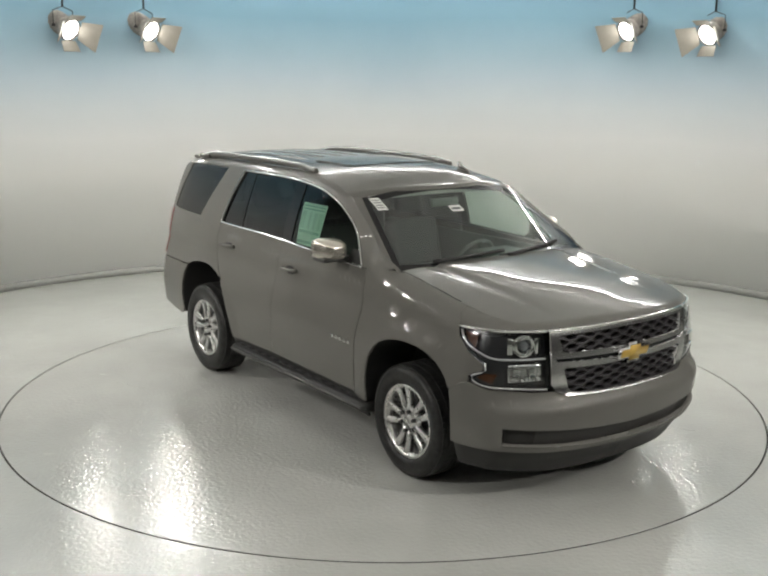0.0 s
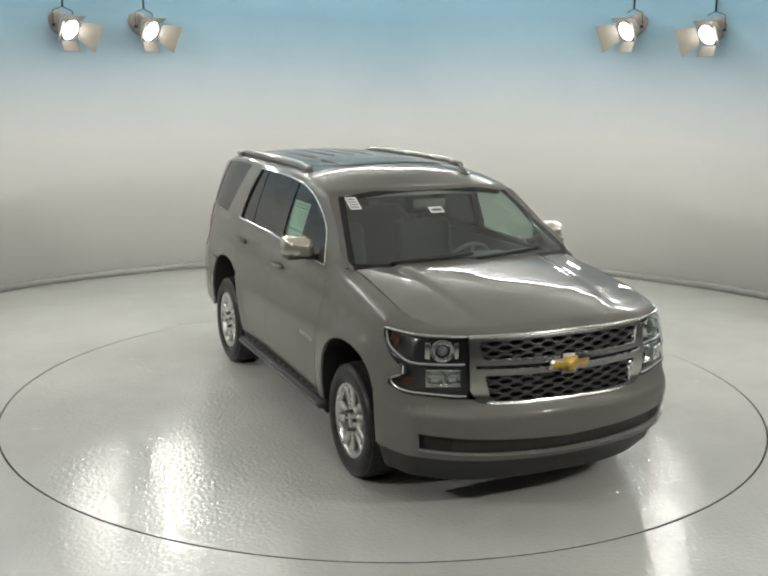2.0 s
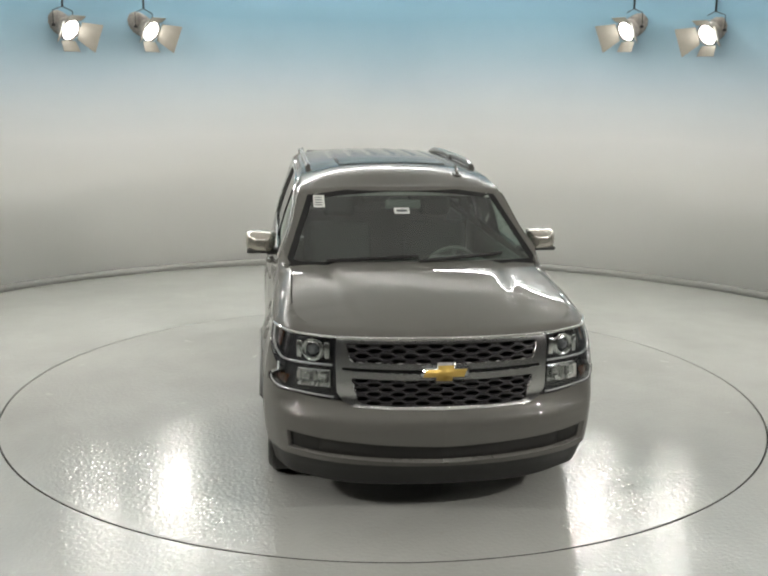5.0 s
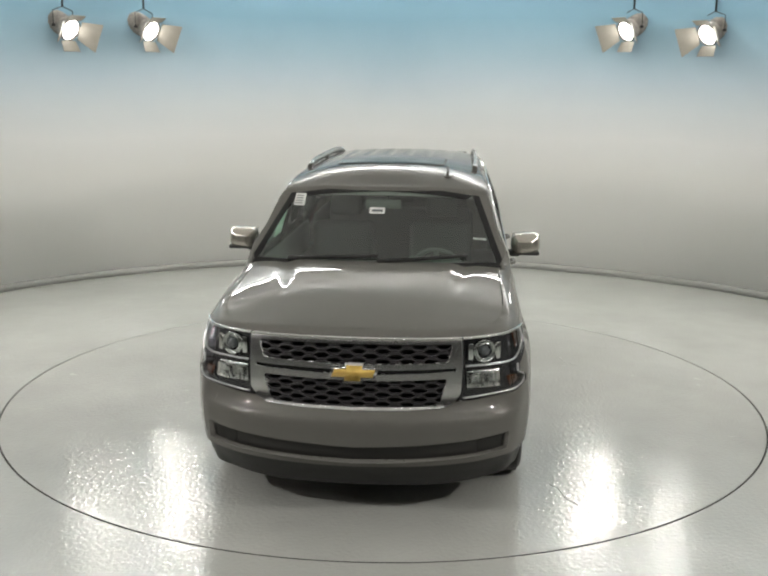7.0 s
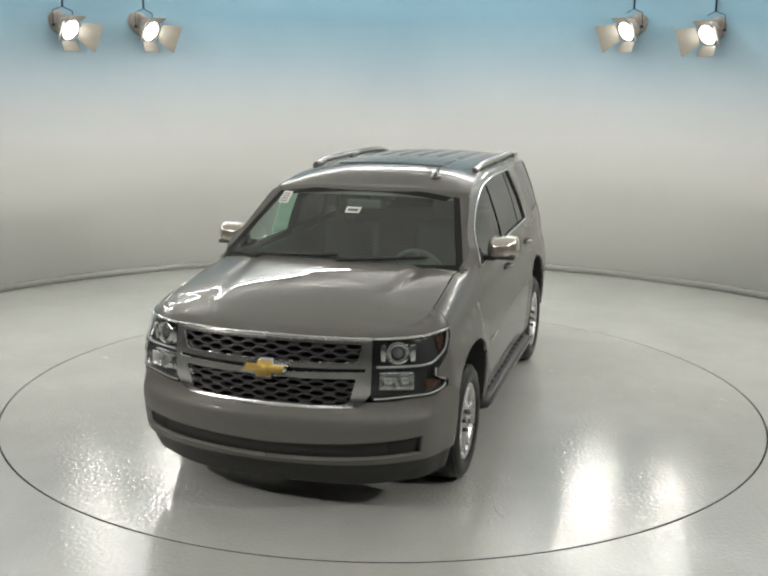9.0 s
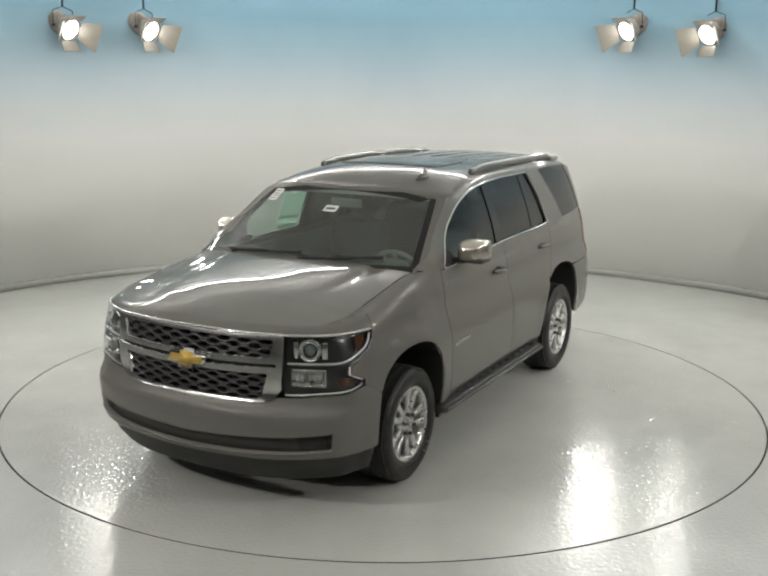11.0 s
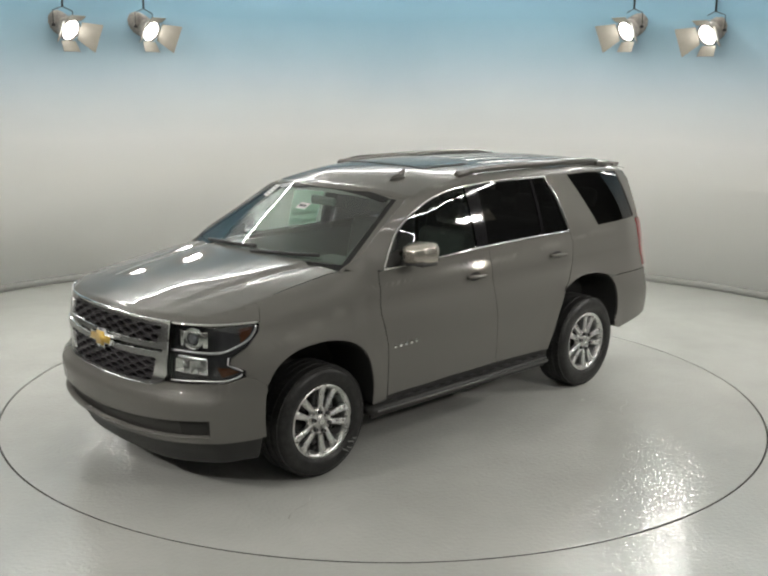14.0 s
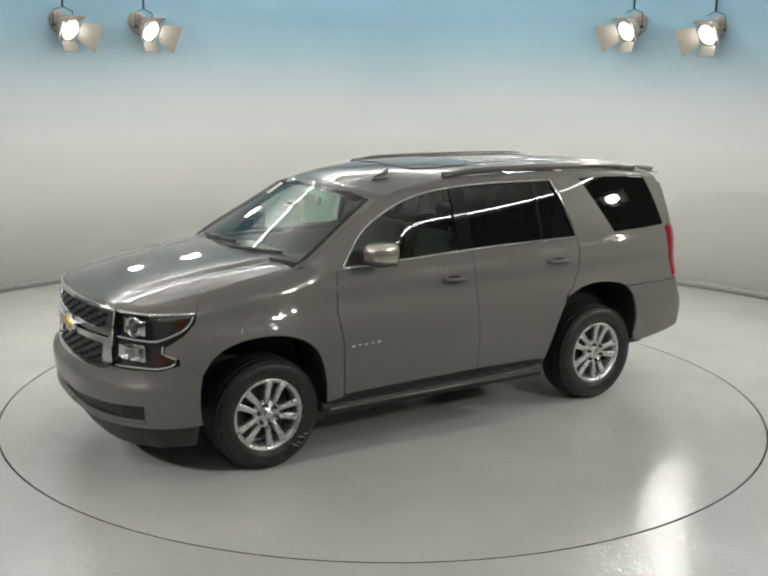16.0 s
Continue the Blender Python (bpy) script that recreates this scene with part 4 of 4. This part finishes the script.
def nose(root):
    # bumper skin, cut for the intake, both halves in one
    def upper(y):
        return 0.492 + 0.056 * (abs(y) / 0.9) ** 1.3

    def lower(y):
        return 0.394 + 0.047 * (abs(y) / 0.9) ** 1.3
    for sd in (1, -1):
        top = [(0.0, 0.715)] + [(sy(y), 0.716 + 0.03 * smooth_step(0.35, 0.56, y)) for y in np.linspace(0.1, 0.6, 12)] + [(sy(0.74), 0.749), (sx(2.2), 0.77), (sx(2.082), 0.804), (sx(2.02), 0.7855), (sx(1.948), 0.7305)]
        side = on_side([p for p in smooth_loop(FRONT_ARCH) if p[0] > 1.9 and p[1] < 0.725][::-1])
        down = [(sx(1.95), 0.40), (sx(2.1), 0.392)] + [(sy(y), 0.362 + 0.036 * (y / 0.9) ** 1.5) for y in np.linspace(0.88, 0.0, 16)]
        mid = [(0.0, lower(0))] + [(sy(y), lower(y)) for y in np.linspace(0.08, 0.90, 14)] + [(sy(0.90), upper(0.9))] + [(sy(y), upper(y)) for y in np.linspace(0.88, 0.0, 14)]
        loop = top + side + down + mid
        part("bumper", body_panel("bumper", [loop], PAINT, sd, flange=0.03), PAINT, root, "grey metallic front bumper")
        ib = [(0.0, 0.37), (sy(0.5), 0.38), (sy(0.93), 0.42), (sy(0.93), 0.56), (sy(0.5), 0.53), (0.0, 0.51)]
        ik = part("intake_backing", body_panel("intake", [ib], INTAKE, sd, out=-0.035, flange=0), INTAKE, root, "black air intake")
        # shade of the recessed end pocket, put in as a flat near-black panel
        pk = [(sy(0.735), lower(0.735) + 0.004), (sy(0.80), lower(0.80) + 0.004), (sy(0.885), lower(0.885) + 0.004), (sy(0.885), upper(0.885) - 0.004), (sy(0.80), upper(0.80) - 0.004), (sy(0.72), upper(0.72) - 0.004)]
        part("pocket_shade", body_panel("pocket_shade", [pk], GAP, sd, out=-0.030, flange=0), GAP, ik, "flat black panel for the shade of the pocket at the intake's end")
        lipp = []
        for y in np.linspace(0.0, 0.90, 24):
            p = surf(sy(y), lower(y) - 0.004) + surf_normal(sy(y), lower(y) - 0.004) * 0.001
            lipp.append((p.x, p.y * sd, p.z))
        part("intake_lip", tube(lipp, 0.005, 6), PAINT, ik, "rounded lower lip of the intake")
        ch = [(0.0, 0.364)] + [(sy(y), 0.364 + 0.034 * (y / 0.9) ** 1.5) for y in np.linspace(0.06, 0.9, 14)] + on_side([(2.1, 0.395), (1.96, 0.402), (1.975, 0.25), (2.1, 0.245)]) + [(sy(0.7), 0.21), (sy(0.5), 0.20), (0.0, 0.195)]
        part("chin", body_panel("chin", [ch], BLACK, sd, out=-0.016, flange=0.03), BLACK, root, "black lower valance")
    # grille surround
    k = 1.065
    outer = [(-0.60, 1.108), (0.60, 1.108), (0.597, 0.95), (0.592, 0.80), (0.555, 0.745), (0.49, 0.715), (0.3, 0.702), (0.0, 0.697), (-0.3, 0.702), (-0.49, 0.715), (-0.555, 0.745), (-0.592, 0.80), (-0.597, 0.95)]
    up = [(-0.535, 1.085), (0.535, 1.085), (0.545, 1.075), (0.520, 0.99), (0.505, 0.98), (0.0, 0.968), (-0.505, 0.98), (-0.520, 0.99), (-0.545, 1.075)]
    lo = [(-0.505, 0.888), (-0.2, 0.878), (0.2, 0.878), (0.505, 0.888), (0.51, 0.875), (0.475, 0.748), (0.44, 0.735), (0.25, 0.722), (0.0, 0.718), (-0.25, 0.722), (-0.44, 0.735), (-0.475, 0.748), (-0.51, 0.875)]
    slot = [(-0.565, 0.948), (-0.14, 0.938), (0.14, 0.938), (0.565, 0.948), (0.560, 0.928), (0.14, 0.912), (-0.14, 0.912), (-0.560, 0.928)]
    outer, up, lo, slot = [[(y * k, z) for y, z in lp] for lp in (outer, up, lo, slot)]
    g = part("grille", bent("grille", [dense(lp) for lp in (outer, up, lo, slot)], front_pt, front_n, SATIN, 1, 0.03, 0.012, 0.08, 0.2), CHROME, root, "chrome grille surround with black wave mesh")
    back = [(-0.61, 1.10), (0.61, 1.10), (0.60, 0.72), (-0.60, 0.72)]
    part("grille_backing", bent("backing", [dense(back)], front_pt, front_n, GAP, 1, 0, -0.05, 0.08, 0.1), GAP, g)
    part("grille_slot", bent("slot", [dense(slot)], front_pt, front_n, GLOSSBLACK, 1, 0, -0.004, 0.08, 0.1), GLOSSBLACK, g)

    def wave(y, ph):
        u = ((y / 0.072 + ph) % 2 + 2) % 2
        return (-1 if u < 0.62 else -1 + 2 * (u - 0.62) / 0.38 if u < 1.0 else 1 if u < 1.62 else 1 - 2 * (u - 1.62) / 0.38)
    for z0, z1, hw0, hw1, n in ((0.968, 1.085, 0.555, 0.58, 4), (0.72, 0.885, 0.505, 0.545, 6)):
        dz = (z1 - z0) / n
        for r in range(n + 1):
            zc = z0 + dz * r
            hw = hw0 + (hw1 - hw0) * r / n
            bm = bmesh.new()
            ys = np.linspace(-hw, hw, 130)
            prev = None
            for y in ys:
                zz = zc + wave(y, r % 2) * dz * 0.26
                zz = min(max(zz, z0 - 0.004), z1 + 0.004)
                p, nn = front_pt(y, zz), front_n(y, zz)
                th = 0.0062
                ring = [bm.verts.new(p + Vector((a, 0, b))) for a, b in ((-0.002, -th), (0.0, 0), (-0.002, th), (-0.03, th), (-0.03, -th))]
                if prev:
                    for i in range(5):
                        bm.faces.new((prev[i], prev[(i + 1) % 5], ring[(i + 1) % 5], ring[i]))
                prev = ring
            part("grille_bar", bm, MESHBAR, g, "dark wavy grille bar")
    bx = front_pt(0.0, 0.93).x
    c = part("badge_rim", place(soft(bow_tie(0.29, 0.062, 0.012), 0.006, 2, 30), Matrix.Translation((bx + 0.028, 0.0, 0.928))), CHROME, g, "chrome badge rim")
    part("badge_face", place(soft(bow_tie(0.252, 0.045, 0.010), 0.005, 2, 30), Matrix.Translation((bx + 0.036, 0.0, 0.928))), GOLD, c, "gold badge face")
    lip = [(front_pt(y, 1.112) + front_n(y, 1.112) * 0.008) for y in np.linspace(-0.645, 0.645, 40)]
    part("grille_brow", tube(lip, 0.010, 8), CHROME, g, "chrome strip along the hood's edge")


def cabin(root):
    part("floor_pan", box(-2.4, 1.95, -0.60, 0.60, 0.27, 0.42, 0.03), BLACK, root, "black underbody")
    part("floor_tub", box(-0.88, 1.02, -0.90, 0.90, 0.36, 0.45, 0.02), BLACK, root)
    part("engine_block", box(1.2, 2.28, -0.60, 0.60, 0.42, 1.05, 0.03), BLACK, root)
    part("cargo_floor", box(-2.5, -0.9, -0.60, 0.60, 0.42, 0.85, 0.02), TRIM, root)
    for y in (-0.865, 0.865):
        part("door_card", box(-0.87, 1.0, y - 0.012, y + 0.012, 0.45, 1.27, 0.01), TRIM, root, "dark inner door lining")
        part("rear_door_card", box(-1.25, -0.88, y - 0.012, y + 0.012, 1.0, 1.27, 0.01), TRIM, root)
        part("side_lining", box(-2.35, -1.25, y * 0.93 - 0.01, y * 0.93 + 0.01, 1.0, 1.32, 0.01), TRIM, root)
    d = part("dashboard", box(0.72, 1.18, -0.82, 0.82, 0.95, 1.245, 0.06, 4), TRIM, root, "dark dashboard")
    part("instrument_hood", box(0.68, 0.98, 0.18, 0.58, 1.20, 1.295, 0.04, 3), TRIM, d)
    part("centre_stack", box(0.60, 0.80, -0.20, 0.16, 0.75, 1.18, 0.03, 2), TRIM, d)
    part("console", box(-0.2, 0.65, -0.17, 0.17, 0.45, 0.88, 0.04, 3), TRIM, root)
    m = pose(0.52, 0.39, 1.16, 0, -64, 0)
    st = part("steering_wheel", place(lathe([(0.185 + 0.016 * math.cos(a), 0.016 * math.sin(a)) for a in np.linspace(0, 2 * math.pi, 9)[:-1]], 40, "Z", True), m), TRIM, root, "dark steering wheel")
    part("wheel_boss", place(cyl(0.075, 0.05, bevel=0.012), m), TRIM, st)
    for a in (0, 180, 270):
        part("wheel_spoke", place(box(0.05, 0.18, -0.018, 0.018, -0.008, 0.008, 0.004), m @ pose(0, 0, 0, 0, 0, a)), TRIM, st)

    def seat(x, y, w, back):
        s = part("seat", box(x - 0.25, x + 0.28, y - w, y + w, 0.62, 0.82, 0.06, 3), CLOTH, root, "dark cloth seat")
        part("seat_base", box(x - 0.2, x + 0.2, y - w * 0.8, y + w * 0.8, 0.44, 0.64, 0.03), TRIM, s)
        part("backrest", place(box(-0.07, 0.07, -w, w, 0, 0.66, 0.06, 3), pose(x - 0.25, y, 0.76, 0, -14, 0)), CLOTH, s)
        n = 1 if w < 0.35 else 3
        for k in range(n):
            yy = y + (k - (n - 1) / 2) * 0.44
            part("headrest", place(box(-0.05, 0.05, -0.13, 0.13, 0, 0.17, 0.045, 3), pose(x - 0.43, yy, 1.44, 0, -10, 0)), CLOTH, s)
    seat(0.08, 0.40, 0.26, 1)
    seat(0.08, -0.40, 0.26, 1)
    seat(-0.85, 0, 0.66, 1)
    seat(-1.65, 0, 0.60, 1)
    part("rear_view_mirror", box(0.60, 0.63, -0.13, 0.13, 1.625, 1.69, 0.012), TRIM, root, "dark inside mirror")
    # paper sheet in the passenger's window
    lp = on_side([(0.245, 1.645), (-0.085, 1.645), (-0.055, 1.335), (0.245, 1.335)])
    sheet = part("window_sheet", bent("sheet", [dense(lp)], surf, surf_normal, PAPERGREEN, -1, 0.0, -0.018, 0.1, 0.1), PAPERGREEN, root, "pale green printed sheet inside the window")
    for z, x0, x1 in ((1.622, 0.23, -0.06), (1.60, 0.23, -0.06)):
        part("text_bar", bent("bar", [dense(on_side([(x0, z + 0.006), (x1, z + 0.006), (x1, z - 0.004), (x0, z - 0.004)]))], surf, surf_normal, INKGREEN, -1, 0, -0.0165, 0.1, 0.1), INKGREEN, sheet)
    for c in range(4):
        for r in range(9):
            z = 1.575 - 0.014 * r
            x0 = 0.23 - 0.078 * c
            part("text_bar", bent("bar", [dense(on_side([(x0, z + 0.003), (x0 - 0.055 + 0.012 * ((r * 3 + c) % 3), z + 0.003), (x0 - 0.055 + 0.012 * ((r * 3 + c) % 3), z - 0.003), (x0, z - 0.003)]))], surf, surf_normal, INKGREEN, -1, 0, -0.0165, 0.2, 0.2), INKGREEN, sheet)
    for z in (1.435, 1.36):
        part("text_bar", bent("bar", [dense(on_side([(0.23, z + 0.01), (-0.05, z + 0.01), (-0.05, z - 0.01), (0.23, z - 0.01)]))], surf, surf_normal, INKGREEN, -1, 0, -0.0165, 0.2, 0.2), INKGREEN, sheet)


PAINTRAIL = material("grey_rail_paint", (0.10, 0.095, 0.086), 0.3, 0.4, 0.8)
INTAKE = material("intake_grey_plastic", (0.030, 0.029, 0.027), 0.45, spec=0.4)
bump(INTAKE, 260, 0.3, 0.001, 2)
MESHBAR = material("grille_mesh_black", (0.034, 0.032, 0.035), 0.34, 0.1)
LIGHTBAR = material("white_lamp_bar", (0.66, 0.66, 0.67), 0.15, 0.6, 0.5)
SMOKE = material("smoked_lamp_housing", (0.075, 0.074, 0.078), 0.2, 0.6)
MIRRORCAP = material("mirror_cap_chrome", (0.58, 0.55, 0.49), 0.26, 0.9)
LENSBALL = material("projector_glass", (0.16, 0.17, 0.18), 0.03, 0.5, 1.0)
INKGREEN = material("sheet_ink", (0.36, 0.55, 0.44), 0.8)
CAR = car()

# ---- stage lamps ----
LAMPS = (((-3.746, 4.3, 3.067), False), ((-2.921, 4.9, 3.082), False), ((2.978, 4.9, 3.137), True), ((3.808, 4.3, 3.08), True))


def stage_lamp(where, aim, mirrored, bright, straight=False):
    """A hung spotlight: can, yoke, glowing lens, four barn doors and its suspension. It points along its own -z."""
    root = new("stage_spotlight")
    root.matrix_world = look(where, aim)
    tagged(root, "grey stage spotlight with barn doors hanging over the stage, switched on", "spotlight", "stage lamps")
    can = lathe([(0.001, 1.18), (0.07, 1.175), (0.16, 1.14), (0.205, 1.04), (0.208, 0.70), (0.165, 0.60), (0.13, 0.52), (0.118, 0.10), (0.135, 0.08), (0.138, 0.0), (0.122, -0.004), (0.118, 0.03)], 32, "Z")
    c = part("can", can, CANPAINT, root, "grey painted lamp can")
    for k in range(8):
        part("cooling_fin", lathe([(0.116, 0.13 + 0.03 * k), (0.128, 0.132 + 0.03 * k), (0.128, 0.142 + 0.03 * k), (0.116, 0.144 + 0.03 * k)], 28, "Z"), CANPAINT, c)
    part("lens", lathe([(0.001, 0.004), (0.05, 0.006), (0.100, 0.014), (0.118, 0.022)], 32, "Z"), LAMPGLOW, root, "bright glowing lens")
    for a in range(4):
        size = ((0.36, 0.25), (0.24, 0.09), (0.26, 0.09), (0.26, 0.14))[a]
        open_by = -(30, 60, 60, 40)[a]
        m = pose(0, 0, 0, 0, 0, 90 * a + (180 if not mirrored else 0) * (a % 2 == 0)) @ pose(0.13, 0, -0.004, 0, 0, 0) @ pose(0, 0, 0, 0, open_by, 0)
        bm = bmesh.new()
        w, h = size
        v = [(0, -0.11, 0), (0, 0.11, 0), (0, w / 2, -h), (0, -w / 2, -h)]
        p0 = [bm.verts.new((0.003, y, z)) for _, y, z in v]
        p1 = [bm.verts.new((-0.003, y, z)) for _, y, z in v]
        bm.faces.new(p0), bm.faces.new(p1[::-1])
        for k in range(4):
            bm.faces.new((p0[k], p1[k], p1[(k + 1) % 4], p0[(k + 1) % 4]))
        part("barn_door", place(bm, m), FLAP, root, "hinged metal barn door")
    # yoke and pipes are upright in the room
    inv = root.matrix_world.inverted()
    back = root.matrix_world @ Vector((0, 0, 0.14))
    for dx in (-0.15, 0.15):
        side = root.matrix_world.to_3x3() @ Vector((dx, 0, 0))
        y0 = back + side
        part("yoke_arm", place(tube([y0, y0 + Vector((0, 0, 0.17)), back + Vector((0, 0, 0.22))], 0.006, 6), inv), GAP, root)
        part("knob", place(cyl(0.02, 0.03, Matrix.Translation(y0), 10), inv), GAP, root)
    rear = root.matrix_world @ Vector((0, 0.12, 0.8))
    part("safety_wire", place(tube([rear, Vector((rear.x, rear.y, 5.19))], 0.008, 6), inv), GAP, root, "dark safety wire")
    part("hanging_rod", place(tube([back + Vector((0, 0, 0.22)), Vector((back.x, back.y, 5.19))], 0.012, 8), inv), GAP, root, "dark hanging rod")
    tail = root.matrix_world @ Vector((0, 0.05, 1.1))
    cab = spline([tail, tail + Vector((0.02, 0.05, 0.2)), tail + Vector((-0.08 if mirrored else 0.08, 0.02, 0.6)), Vector((back.x + 0.2, back.y, 5.19))], 0.08)
    part("cable", place(tube(cab, 0.008, 6), inv), GAP, root, "thin black cable")
    d = bpy.data.lights.new("stage_spot_beam", "SPOT")
    d.energy, d.spot_size, d.spot_blend, d.shadow_soft_size, d.color = bright, radians(110), 0.7, 0.08, (1.0, 0.96, 0.90)
    b = new("stage_spot_beam", d)
    spot = root.matrix_world @ Vector((0, 0, -0.15))
    b.matrix_world = look(spot, aim if straight else spot + Vector((0.3 if where.x < 0 else -0.3, -0.85, -0.38)))
    return root


for p, mir in LAMPS:
    sgn = 1 if p[0] < 0 else -1
    stage_lamp(Vector(p), Vector(p) + Vector((1.0 * sgn, -0.60, -0.56)) * 4, mir, INNER_WATTS if abs(p[0]) < 3.3 else OUTER_WATTS)
# the same lamps go on round the stage, beside and behind the camera
for x, y, z, w in ((5.5, -0.2, 3.0, SIDE_WATTS), (-5.5, -0.2, 3.0, SIDE_WATTS), (4.6, -4.6, 3.3, FRONT_WATTS), (-4.6, -4.6, 3.3, FRONT_WATTS)):
    stage_lamp(Vector((x, y, z)), Vector((0, 3.0, 1.3)) if y > -1 else Vector((0, 0.6, 1.1)), x > 0, w, True)

# light line along the top of the curved wall, and a lower one round the open side of the stage
def strip_light(r, z, a0, a1, mat, text):
    pts = [(r * math.cos(radians(a)), r * math.sin(radians(a)), z) for a in np.linspace(a0, a1, 90)]
    st = part("light_strip", tube(pts, 0.013, 8), mat, None)
    tagged(st, text, "light strip", kind="structure")


strip_light(WALL_R - 0.10, WALL_TOP - 0.03, 20, 166, STRIPGLOW, "thin bright light strip along the top of the wall")
strip_light(6.6, 4.15, 168, 378, DIMSTRIP, "thin bright light strip hung round the open side of the stage")


# ---- what moves ----
TURN_0, TURN_RATE = -53.87, -5.8687
CAR_OFF = (0.0724, 0.052)


def motions():
    rows, disc = [], []
    for k in range(17):
        t = 16.0 * k / 16
        turn = pose(0, 0, 0, 0, 0, TURN_0 + TURN_RATE * t)
        rows.append((t, turn @ pose(CAR_OFF[0], CAR_OFF[1], 0)))
        disc.append((t, turn))
    walk(CAR, rows)
    walk(TURNTABLE, disc)


motions()
